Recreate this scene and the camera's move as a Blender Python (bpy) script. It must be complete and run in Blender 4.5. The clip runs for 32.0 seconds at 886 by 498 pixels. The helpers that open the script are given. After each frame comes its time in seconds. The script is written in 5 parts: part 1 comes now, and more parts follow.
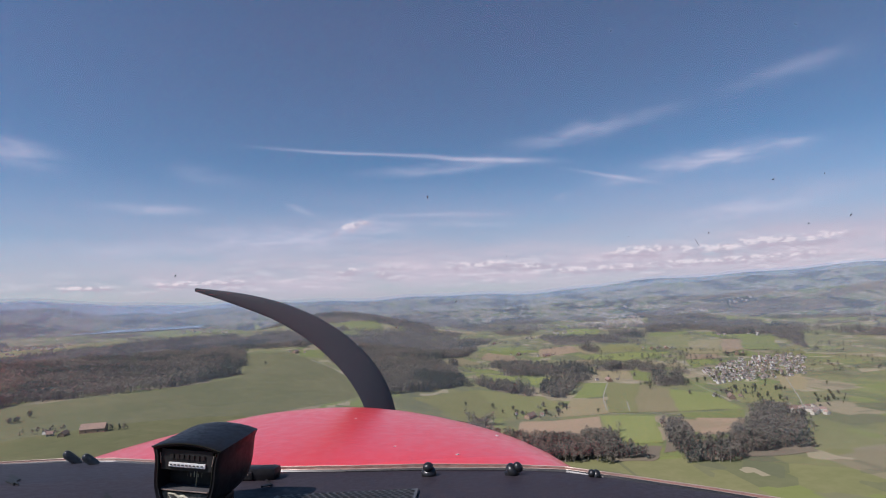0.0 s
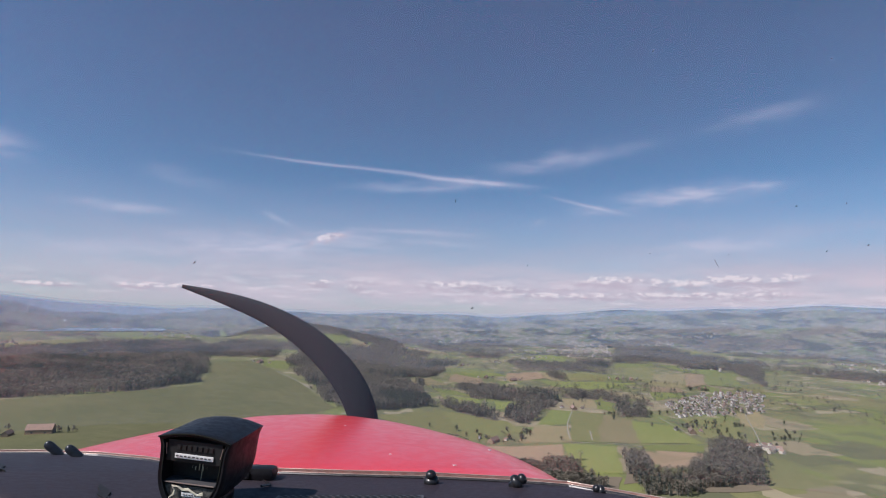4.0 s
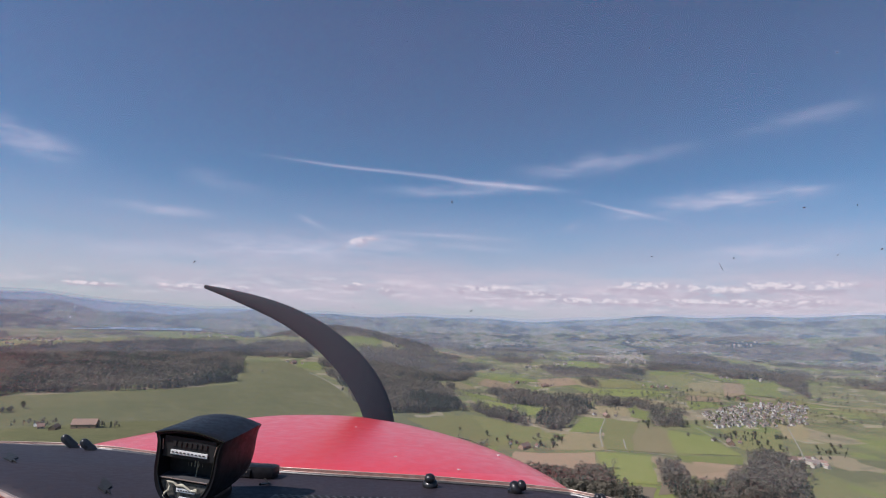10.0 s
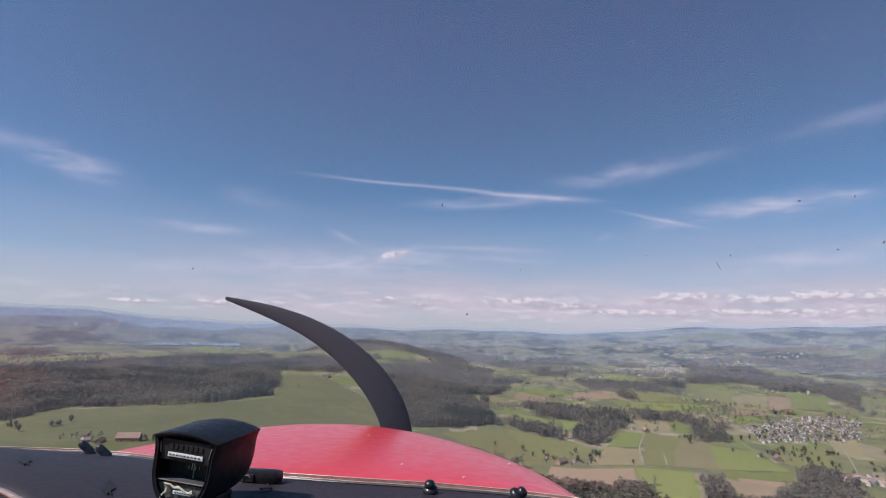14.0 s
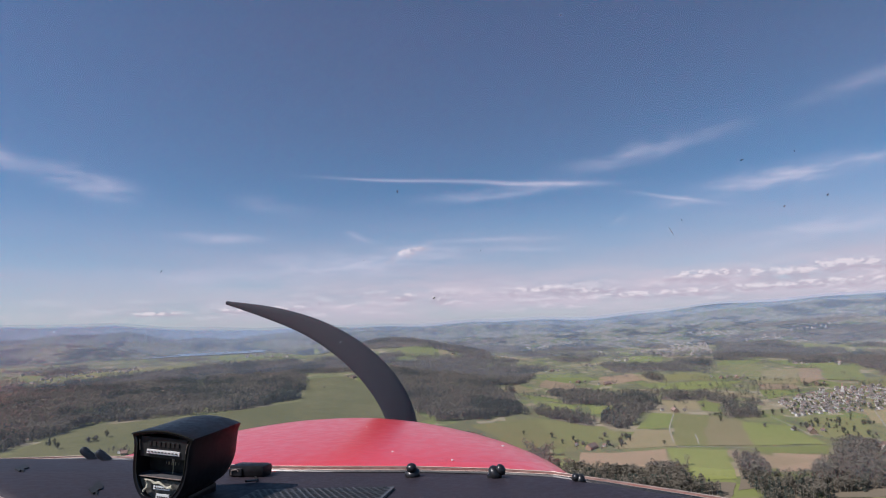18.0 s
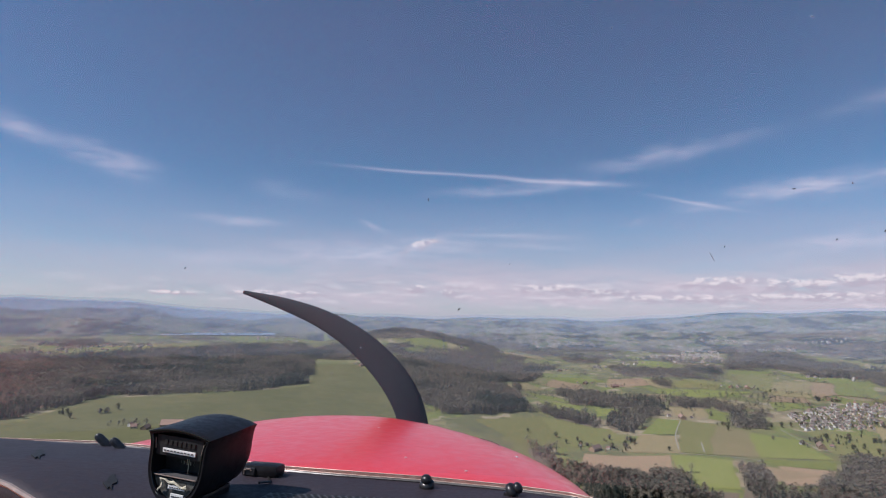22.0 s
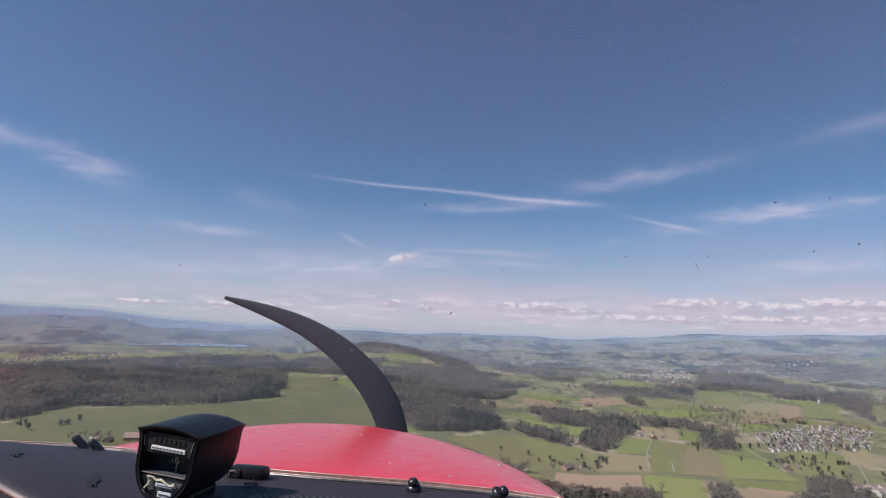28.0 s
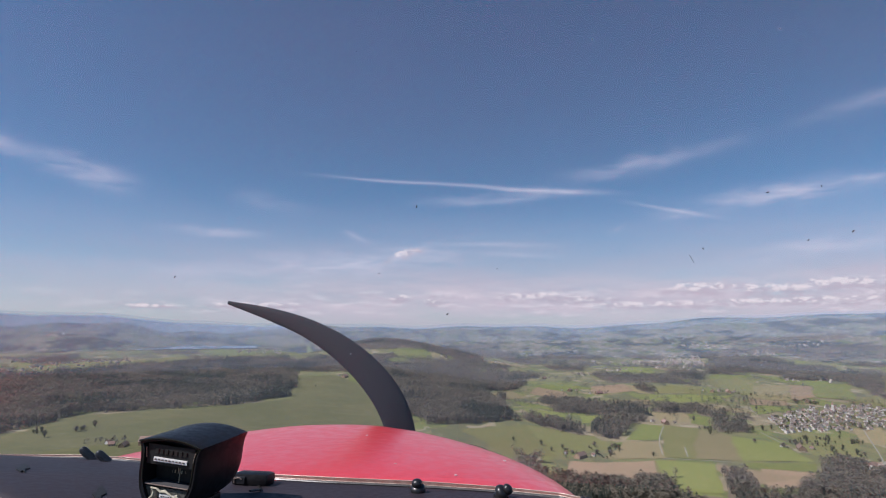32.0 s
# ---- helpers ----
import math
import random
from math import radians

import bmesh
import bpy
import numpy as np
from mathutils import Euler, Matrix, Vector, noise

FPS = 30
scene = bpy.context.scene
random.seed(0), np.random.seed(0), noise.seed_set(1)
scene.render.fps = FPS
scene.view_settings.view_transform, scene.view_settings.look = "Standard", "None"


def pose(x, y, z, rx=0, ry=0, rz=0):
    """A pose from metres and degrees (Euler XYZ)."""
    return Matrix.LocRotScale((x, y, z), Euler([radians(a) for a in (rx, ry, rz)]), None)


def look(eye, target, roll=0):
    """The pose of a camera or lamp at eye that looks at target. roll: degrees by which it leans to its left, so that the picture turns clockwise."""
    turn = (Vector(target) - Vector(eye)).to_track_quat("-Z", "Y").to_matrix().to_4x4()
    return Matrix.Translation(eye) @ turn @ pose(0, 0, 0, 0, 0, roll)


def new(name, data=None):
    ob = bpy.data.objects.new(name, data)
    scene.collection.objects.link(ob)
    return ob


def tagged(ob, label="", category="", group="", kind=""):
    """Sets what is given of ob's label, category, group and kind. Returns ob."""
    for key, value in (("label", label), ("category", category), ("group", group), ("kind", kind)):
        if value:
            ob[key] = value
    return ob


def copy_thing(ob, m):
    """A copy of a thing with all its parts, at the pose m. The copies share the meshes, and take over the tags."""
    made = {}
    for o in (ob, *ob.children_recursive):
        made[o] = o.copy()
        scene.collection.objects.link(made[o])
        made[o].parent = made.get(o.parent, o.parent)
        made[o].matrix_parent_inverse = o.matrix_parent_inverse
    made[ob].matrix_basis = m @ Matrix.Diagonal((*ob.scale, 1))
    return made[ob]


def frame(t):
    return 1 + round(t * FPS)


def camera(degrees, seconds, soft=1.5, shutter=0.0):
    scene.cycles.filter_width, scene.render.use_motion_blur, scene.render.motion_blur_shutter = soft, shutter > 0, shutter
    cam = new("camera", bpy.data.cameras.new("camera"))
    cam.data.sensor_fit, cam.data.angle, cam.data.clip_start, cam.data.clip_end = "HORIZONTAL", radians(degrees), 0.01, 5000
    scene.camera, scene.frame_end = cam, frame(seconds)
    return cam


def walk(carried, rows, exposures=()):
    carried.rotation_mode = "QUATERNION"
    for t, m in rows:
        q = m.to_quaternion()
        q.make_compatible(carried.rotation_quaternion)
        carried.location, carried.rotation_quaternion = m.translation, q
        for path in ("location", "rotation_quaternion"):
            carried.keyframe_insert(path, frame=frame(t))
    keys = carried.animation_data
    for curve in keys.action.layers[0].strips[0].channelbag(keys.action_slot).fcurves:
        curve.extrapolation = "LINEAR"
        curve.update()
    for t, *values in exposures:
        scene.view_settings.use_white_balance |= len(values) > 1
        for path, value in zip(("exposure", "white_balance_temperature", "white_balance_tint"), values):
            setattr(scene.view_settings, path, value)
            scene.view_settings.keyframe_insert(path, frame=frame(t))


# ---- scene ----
cam = camera(78.0, 32.0, soft=1.1)
EYE = 220.0  # height of the flight over the valley floor
ROWS = (
    (0.0, -0.032, -0.007, 0.024, 94.63, 2.2, -4.32),
    (0.5, -0.014, -0.016, 0.013, 94.69, 3.43, -4.46),
    (1.0, -0.008, -0.015, 0.001, 95.02, 3.59, -4.1),
    (1.5, -0.03, -0.007, -0.001, 95.39, 3.08, -4.18),
    (2.0, -0.054, -0.003, -0.005, 95.75, 3.33, -4.67),
    (2.5, -0.072, -0.002, -0.003, 95.87, 2.54, -5.58),
    (3.0, -0.085, -0.001, -0.003, 96.07, 1.42, -6.24),
    (3.5, -0.097, 0.0, 0.001, 96.29, -0.05, -6.83),
    (5.5, -0.103, -0.002, 0.009, 97.19, -4.06, -7.17),
    (6.0, -0.097, -0.001, 0.015, 97.16, -4.33, -6.62),
    (6.5, -0.093, -0.0, 0.017, 97.04, -3.87, -6.21),
    (7.0, -0.083, 0.001, 0.009, 96.77, -2.61, -5.75),
    (7.5, -0.069, -0.001, 0.003, 96.82, -1.54, -5.32),
    (8.0, -0.06, -0.003, 0.003, 96.86, -1.14, -4.92),
    (8.5, -0.057, -0.001, 0.0, 96.78, -0.67, -4.6),
    (9.0, -0.056, 0.001, 0.001, 96.78, -1.2, -4.35),
    (9.5, -0.055, 0.002, 0.001, 96.75, -1.87, -4.22),
    (10.0, -0.051, 0.001, 0.003, 96.86, -2.14, -4.07),
    (10.5, -0.052, 0.003, 0.006, 96.91, -3.53, -3.9),
    (11.0, -0.046, 0.002, 0.006, 97.11, -5.45, -3.6),
    (11.5, -0.043, 0.001, 0.012, 97.52, -6.82, -3.02),
    (12.0, -0.044, 0.003, 0.019, 97.49, -7.07, -2.56),
    (12.5, -0.035, 0.004, 0.013, 97.4, -6.8, -2.08),
    (13.0, -0.016, 0.005, -0.004, 97.6, -5.11, -1.4),
    (13.5, -0.007, 0.004, -0.007, 98.01, -3.45, -0.88),
    (14.0, 0.005, 0.0, -0.009, 98.1, -1.62, -0.67),
    (14.5, 0.036, -0.006, -0.006, 97.77, -0.96, -0.23),
    (16.5, 0.034, 0.005, -0.02, 97.46, -0.31, 0.63),
    (17.0, 0.046, -0.001, -0.02, 97.82, 0.79, 0.79),
    (17.5, 0.061, -0.004, -0.022, 97.69, 2.23, 1.07),
    (18.0, 0.084, -0.007, -0.024, 97.49, 2.14, 1.48),
    (18.5, 0.081, -0.002, -0.014, 97.56, -0.38, 1.85),
    (19.0, 0.072, 0.0, -0.004, 97.75, -2.41, 2.18),
    (19.5, 0.064, 0.003, 0.003, 97.67, -3.51, 2.41),
    (20.0, 0.062, 0.005, 0.008, 97.52, -3.31, 2.63),
    (20.5, 0.063, 0.006, 0.006, 97.37, -2.33, 2.72),
    (21.0, 0.065, 0.006, 0.008, 97.19, -2.15, 2.63),
    (21.5, 0.065, 0.006, 0.012, 96.91, -2.1, 2.53),
    (22.0, 0.063, 0.009, 0.003, 96.8, -1.03, 2.55),
    (22.5, 0.061, 0.008, -0.002, 96.71, 0.22, 2.29),
    (23.0, 0.048, 0.009, -0.006, 96.76, 0.24, 1.84),
    (23.5, 0.039, 0.009, -0.016, 96.89, 0.99, 1.24),
    (24.0, 0.041, 0.004, -0.026, 97.19, 1.0, 0.73),
    (24.5, 0.045, 0.0, -0.034, 97.8, 0.89, 0.5),
    (25.0, 0.05, -0.006, -0.028, 98.3, 0.08, 0.4),
    (25.5, 0.048, -0.006, -0.016, 98.37, -0.47, 0.56),
    (27.5, 0.052, -0.008, -0.038, 98.67, 0.89, 0.36),
    (28.0, 0.04, -0.007, -0.015, 98.45, -2.25, 0.04),
    (28.5, 0.014, 0.002, -0.011, 98.28, -2.33, 0.03),
    (29.0, 0.004, 0.003, -0.008, 98.01, -1.94, -0.4),
    (29.5, 0.01, -0.002, 0.005, 97.66, -2.4, -0.66),
    (30.0, 0.027, -0.003, 0.005, 97.31, -1.71, -0.37),
    (30.5, 0.042, -0.003, -0.01, 97.37, -0.9, 0.15),
    (31.0, 0.056, -0.0, -0.039, 98.0, 0.96, 0.96),
    (31.5, 0.056, -0.004, -0.031, 98.26, 0.94, 0.96),
    (32.0, 0.056, -0.006, -0.004, 97.79, -0.12, 0.87),
)
walk(cam, [(t, pose(x, y, EYE + z, a, b, c)) for t, x, y, z, a, b, c in ROWS], [(0, 0.25, 6150, 17), (32, 0.25, 6150, 17)])

# ---- world and sun ----
SUN_AZ, SUN_EL = -112.0, 50.0  # degrees clockwise from straight ahead, above the horizon


def link(tree, a, b):
    tree.links.new(a, b)


def sums(tree, kind, a, b=0.0, c=None, clamp=False):
    n = tree.nodes.new("ShaderNodeMath")
    n.operation, n.use_clamp = kind, clamp
    for i, v in enumerate((a, b, c)):
        if v is None:
            continue
        if isinstance(v, (int, float)):
            n.inputs[i].default_value = v
        else:
            link(tree, v, n.inputs[i])
    return n.outputs[0]


def blend(tree, fac, a, b):
    n = tree.nodes.new("ShaderNodeMix")
    n.data_type = "RGBA"
    for i, v in ((0, fac), (6, a), (7, b)):
        if isinstance(v, (int, float)):
            n.inputs[i].default_value = v
        elif isinstance(v, tuple):
            n.inputs[i].default_value = (*v, 1)
        else:
            link(tree, v, n.inputs[i])
    return n.outputs[2]


def vector(tree, kind, a, b):
    n = tree.nodes.new("ShaderNodeVectorMath")
    n.operation = kind
    for k, v in enumerate((a, b)):
        if isinstance(v, tuple):
            n.inputs[k].default_value = v
        else:
            link(tree, v, n.inputs[k])
    return n.outputs[0]


def noisy(tree, vector, scale, detail=4.0, rough=0.55, ragged=0.0):
    n = tree.nodes.new("ShaderNodeTexNoise")
    n.inputs["Scale"].default_value, n.inputs["Detail"].default_value, n.inputs["Roughness"].default_value = scale, detail, rough
    n.inputs["Distortion"].default_value = ragged
    link(tree, vector, n.inputs["Vector"])
    return n.outputs["Fac"]


def ramp(tree, value, low, high, a=0.0, b=1.0):
    n = tree.nodes.new("ShaderNodeMapRange")
    n.interpolation_type = "SMOOTHSTEP"
    for i, v in enumerate((low, high, a, b)):
        n.inputs[i + 1].default_value = v
    link(tree, value, n.inputs[0])
    return n.outputs[0]


world = bpy.data.worlds.new("sky")
scene.world = world
world.use_nodes = True
W = world.node_tree
W.nodes.clear()
sky = W.nodes.new("ShaderNodeTexSky")
sky.sky_type, sky.sun_disc = "NISHITA", False
sky.sun_elevation, sky.sun_rotation = radians(SUN_EL), radians(SUN_AZ)
sky.altitude, sky.air_density, sky.dust_density, sky.ozone_density = 1200, 1.0, 0.3, 2.4
coord = W.nodes.new("ShaderNodeTexCoord")
axes = W.nodes.new("ShaderNodeSeparateXYZ")
link(W, coord.outputs["Generated"], axes.inputs[0])
az = sums(W, "MULTIPLY", sums(W, "ARCTAN2", axes.outputs[0], axes.outputs[1]), 57.2958)
el = sums(W, "MULTIPLY", sums(W, "ARCSINE", axes.outputs[2]), 57.2958)
flat = W.nodes.new("ShaderNodeCombineXYZ")
link(W, az, flat.inputs[0])
link(W, el, flat.inputs[1])


def stretched(sx, sy, turn=0.0, up=0.0):
    n = W.nodes.new("ShaderNodeMapping")
    n.inputs["Scale"].default_value = (sx, sy, 1)
    n.inputs["Location"].default_value = (0, up * sy, 0)
    n.inputs["Rotation"].default_value = (0, 0, radians(turn))
    link(W, flat.outputs[0], n.inputs[0])
    return n.outputs[0]


def streak(a, e, length, width, tilt, strength, grain):
    """Mask of one cloud streak round azimuth a and elevation e, tilt degrees up to the right."""
    c, s = math.cos(radians(tilt)), math.sin(radians(tilt))
    da, de = sums(W, "SUBTRACT", az, a), sums(W, "SUBTRACT", el, e)
    de = sums(W, "ADD", de, sums(W, "MULTIPLY", sums(W, "SUBTRACT", waver, 0.5), width * 1.6))
    along = sums(W, "MULTIPLY", sums(W, "MULTIPLY_ADD", da, c, sums(W, "MULTIPLY", de, s)), 1 / length)
    across = sums(W, "MULTIPLY", sums(W, "MULTIPLY_ADD", de, c, sums(W, "MULTIPLY", da, -s)), 1 / width)
    d = sums(W, "MULTIPLY_ADD", along, along, sums(W, "MULTIPLY", across, across))
    return sums(W, "MULTIPLY", sums(W, "MULTIPLY", sums(W, "EXPONENT", sums(W, "MULTIPLY", d, -1.0)), strength), grain)


waver = noisy(W, stretched(0.22, 0.22), 1.0, 3)
fibre = ramp(W, noisy(W, stretched(0.16, 0.75, 6), 1.0, 6, 0.66, 0.3), 0.3, 0.72, 0.15, 1.4)
plain = sums(W, "ADD", 1.0, 0.0)
mask = None
for row in (
    (-5.5, 14.72, 7.2, 0.15, -2.3, 0.42, plain), (7.5, 13.85, 6.5, 0.21, -5.2, 0.5, plain),   # long contrail
    (11.0, 13.45, 4.6, 0.42, -4, 0.32, fibre), (4.4, 12.95, 6.2, 0.50, 3, 0.36, fibre),   # its spread tail
    (22.4, 10.95, 3.5, 0.17, -14, 0.40, plain), (22.4, 10.55, 1.8, 0.50, 2, 0.42, fibre),
    (20.0, 15.75, 6.6, 0.80, 8, 0.36, fibre), (31.8, 11.7, 4.6, 0.85, 1, 0.58, fibre), (37.0, 11.8, 2.4, 0.55, 4, 0.35, fibre), (28.0, 11.5, 2.5, 0.65, 6, 0.34, fibre),
    (-35.2, 13.3, 3.7, 1.0, -12, 0.55, fibre), (-41.5, 14.6, 2.0, 0.8, -20, 0.36, fibre), (-23.4, 8.75, 3.4, 0.38, -1, 0.55, fibre),
    (-19.0, 12.2, 3.2, 0.9, -10, 0.17, fibre), (-10.1, 9.0, 1.3, 0.28, -22, 0.32, fibre), (-4.6, 7.2, 2.0, 0.4, 20, 0.4, plain),
    (4.4, 8.2, 5.6, 0.22, -1, 0.32, fibre), (5.0, 7.2, 6.2, 0.24, -3, 0.36, fibre), (-11, 6.1, 10.5, 1.2, 4, 0.75, fibre),
    (38.0, 18.2, 4, 0.7, 6, 0.22, fibre), (-30, 5.0, 8, 0.8, -4, 0.22, fibre), (17.0, 9.4, 0.9, 0.25, 30, 0.2, fibre), (33.0, 6.4, 7, 0.9, 8, 0.45, fibre),
):
    one = streak(*row)
    mask = one if mask is None else sums(W, "ADD", mask, one)
# broken cumulus low over the horizon
lumps = noisy(W, stretched(0.30, 0.85), 1.0, 6, 0.6, 0.3)
above = noisy(W, stretched(0.30, 0.85, 0, 0.45), 1.0, 6, 0.6, 0.3)
groups = ramp(W, noisy(W, stretched(0.07, 0.3), 1.0, 2), 0.35, 0.65, -0.08, 0.05)
low = sums(W, "MULTIPLY", ramp(W, el, 0.5, 1.7), sums(W, "MULTIPLY", ramp(W, el, 5.5, 2.4), ramp(W, az, -38, -12, 0.35, 1.0)))
cumulus = sums(W, "MULTIPLY", ramp(W, sums(W, "ADD", lumps, groups), 0.465, 0.63), low)
shade = ramp(W, sums(W, "SUBTRACT", lumps, above), -0.05, 0.11)
bank = sums(W, "MULTIPLY", ramp(W, el, 14.0, 2.0), ramp(W, noisy(W, stretched(0.05, 0.35), 1.0, 4), 0.2, 0.7, 0.55, 1.0))
bank = sums(W, "MULTIPLY", bank, sums(W, "MULTIPLY", ramp(W, el, -1.5, 1.5, 0.95, 1.0), ramp(W, az, -48, 4, 0.62, 1.0)))
filtered = W.nodes.new("ShaderNodeMix")
filtered.data_type, filtered.blend_type = "RGBA", "MULTIPLY"
filtered.inputs[0].default_value = 1.0
filtered.inputs[7].default_value = (0.61, 0.93, 0.99, 1)
link(W, sky.outputs[0], filtered.inputs[6])
colour = blend(W, sums(W, "MULTIPLY", bank, 0.9, clamp=True), filtered.outputs[2], (5.5, 5.2, 6.0))
colour = blend(W, sums(W, "MINIMUM", mask, 0.9, clamp=True), colour, (6.8, 6.8, 7.8))
puffs = blend(W, shade, (5.1, 5.0, 6.0), (10.2, 9.9, 10.0))
colour = blend(W, sums(W, "MULTIPLY", cumulus, 0.22, clamp=True), colour, puffs)
layers = sums(W, "MULTIPLY", sums(W, "MULTIPLY", ramp(W, el, -0.6, 1.8, 0.2, 1.0), ramp(W, el, 6.4, 2.6)), ramp(W, noisy(W, stretched(0.09, 0.5), 1.0, 5, 0.6), 0.3, 0.62, 0.25, 1.0))
layers = sums(W, "MULTIPLY", layers, ramp(W, az, -34, 2, 0.3, 1.0))
colour = blend(W, sums(W, "MULTIPLY", layers, 0.9, clamp=True), colour, (7.1, 6.35, 6.85))


def heaps(wide, high, up, few, low, top, tail):
    """Small cumulus with flat feet and ragged tops: mask and how sunlit each place is."""
    place = stretched(1 / wide, 1 / high, 0, up)
    rough = W.nodes.new("ShaderNodeTexNoise")
    rough.inputs["Scale"].default_value, rough.inputs["Detail"].default_value, rough.inputs["Roughness"].default_value = 3.4, 5, 0.62
    link(W, stretched(0.42, 0.62), rough.inputs["Vector"])
    moved = vector(W, "ADD", place, vector(W, "MULTIPLY", vector(W, "SUBTRACT", rough.outputs["Color"], (0.5, 0.5, 0.5)), (0.75, 1.25, 0)))
    cells = W.nodes.new("ShaderNodeTexVoronoi")
    cells.voronoi_dimensions = "2D"
    cells.inputs["Scale"].default_value, cells.inputs["Randomness"].default_value = 1.0, 0.85
    link(W, moved, cells.inputs["Vector"])
    away, chance = W.nodes.new("ShaderNodeSeparateXYZ"), W.nodes.new("ShaderNodeSeparateColor")
    link(W, vector(W, "SUBTRACT", moved, cells.outputs["Position"]), away.inputs[0])
    link(W, cells.outputs["Color"], chance.inputs[0])
    dy = sums(W, "MAXIMUM", away.outputs[1], sums(W, "MULTIPLY", away.outputs[1], -2.4))
    d = sums(W, "MULTIPLY_ADD", away.outputs[0], sums(W, "MULTIPLY", away.outputs[0], 0.8), sums(W, "MULTIPLY", dy, dy))
    size = ramp(W, chance.outputs[0], few, 0.95, -0.02, 0.28)
    m = ramp(W, sums(W, "SUBTRACT", size, d), -0.03, 0.12)
    m = sums(W, "MULTIPLY", m, sums(W, "MULTIPLY", ramp(W, el, low - 0.4, low + 0.3), ramp(W, el, top + 0.8, top - 0.5)))
    m = sums(W, "MULTIPLY", m, ramp(W, az, tail - 9, tail + 5, 0.25, 1.0))
    sunlit = ramp(W, sums(W, "ADD", away.outputs[1], sums(W, "MULTIPLY", rough.outputs["Fac"], 0.35)), 0.02, 0.42)
    return m, sunlit


for wide, high, up, few, low, top, tail, share in ((2.6, 0.8, 0.2, 0.1, 0.9, 2.2, -22, 0.38), (3.6, 1.4, 0.55, 0.15, 1.6, 3.3, -9, 0.42)):
    heap, sunlit = heaps(wide, high, up, few, low, top, tail)
    colour = blend(W, sums(W, "MULTIPLY", heap, share, clamp=True), colour, blend(W, sunlit, (5.4, 4.9, 5.5), (9.4, 8.7, 8.7)))
# larger cumulus with sunlit tops over grey feet
lumpy = ramp(W, noisy(W, stretched(0.8, 1.5), 1.0, 6, 0.66, 0.2), 0.36, 0.60, 0.0, 1.25)
crisp = ramp(W, noisy(W, stretched(1.1, 1.9, 0, 0.2), 1.0, 6, 0.66, 0.1), 0.40, 0.60, 0.0, 1.3)
feet, tops = None, None
for a, e, long, high, tilt in ((-4.9, 7.15, 2.0, 0.55, 20), (-5.4, 2.65, 1.7, 0.42, 4), (-1.9, 2.25, 1.2, 0.45, 4), (8.0, 2.75, 3.4, 0.5, 2), (14.0, 2.5, 3.0, 0.4, 2), (23.5, 3.5, 3.0, 0.55, 2), (30.5, 3.3, 4.6, 0.7, 3), (38.0, 3.5, 3.8, 0.6, 3), (20.0, 1.9, 7.0, 0.4, 1), (34.0, 2.1, 7.0, 0.4, 1), (-29.0, 1.6, 2.0, 0.25, 0), (-19.5, 1.8, 5.0, 0.35, 0)):
    foot, top = streak(a, e - 0.35 * high, 1.15 * long, 0.9 * high, tilt, 1.0, lumpy), streak(a, e + 0.25 * high, long, 0.7 * high, tilt, 1.0, crisp)
    feet, tops = (foot, top) if feet is None else (sums(W, "ADD", feet, foot), sums(W, "ADD", tops, top))
colour = blend(W, sums(W, "MULTIPLY", ramp(W, feet, 0.1, 0.9), 0.55, clamp=True), colour, (5.3, 4.75, 5.35))
colour = blend(W, sums(W, "MULTIPLY", ramp(W, tops, 0.25, 0.85), 0.7, clamp=True), colour, (9.8, 9.0, 8.8))
back = W.nodes.new("ShaderNodeBackground")
back.inputs[1].default_value = 0.08
link(W, colour, back.inputs[0])
link(W, back.outputs[0], W.nodes.new("ShaderNodeOutputWorld").inputs[0])

lamp = bpy.data.lights.new("sun", "SUN")
lamp.energy, lamp.angle, lamp.color = 4.4, radians(0.53), (1.0, 0.95, 0.87)
sun = new("sun", lamp)
to_sun = Vector((math.sin(radians(SUN_AZ)) * math.cos(radians(SUN_EL)), math.cos(radians(SUN_AZ)) * math.cos(radians(SUN_EL)), math.sin(radians(SUN_EL))))
sun.matrix_world = look(to_sun * 300 + Vector((0, 0, EYE)), (0, 0, EYE))

# ---- materials ----


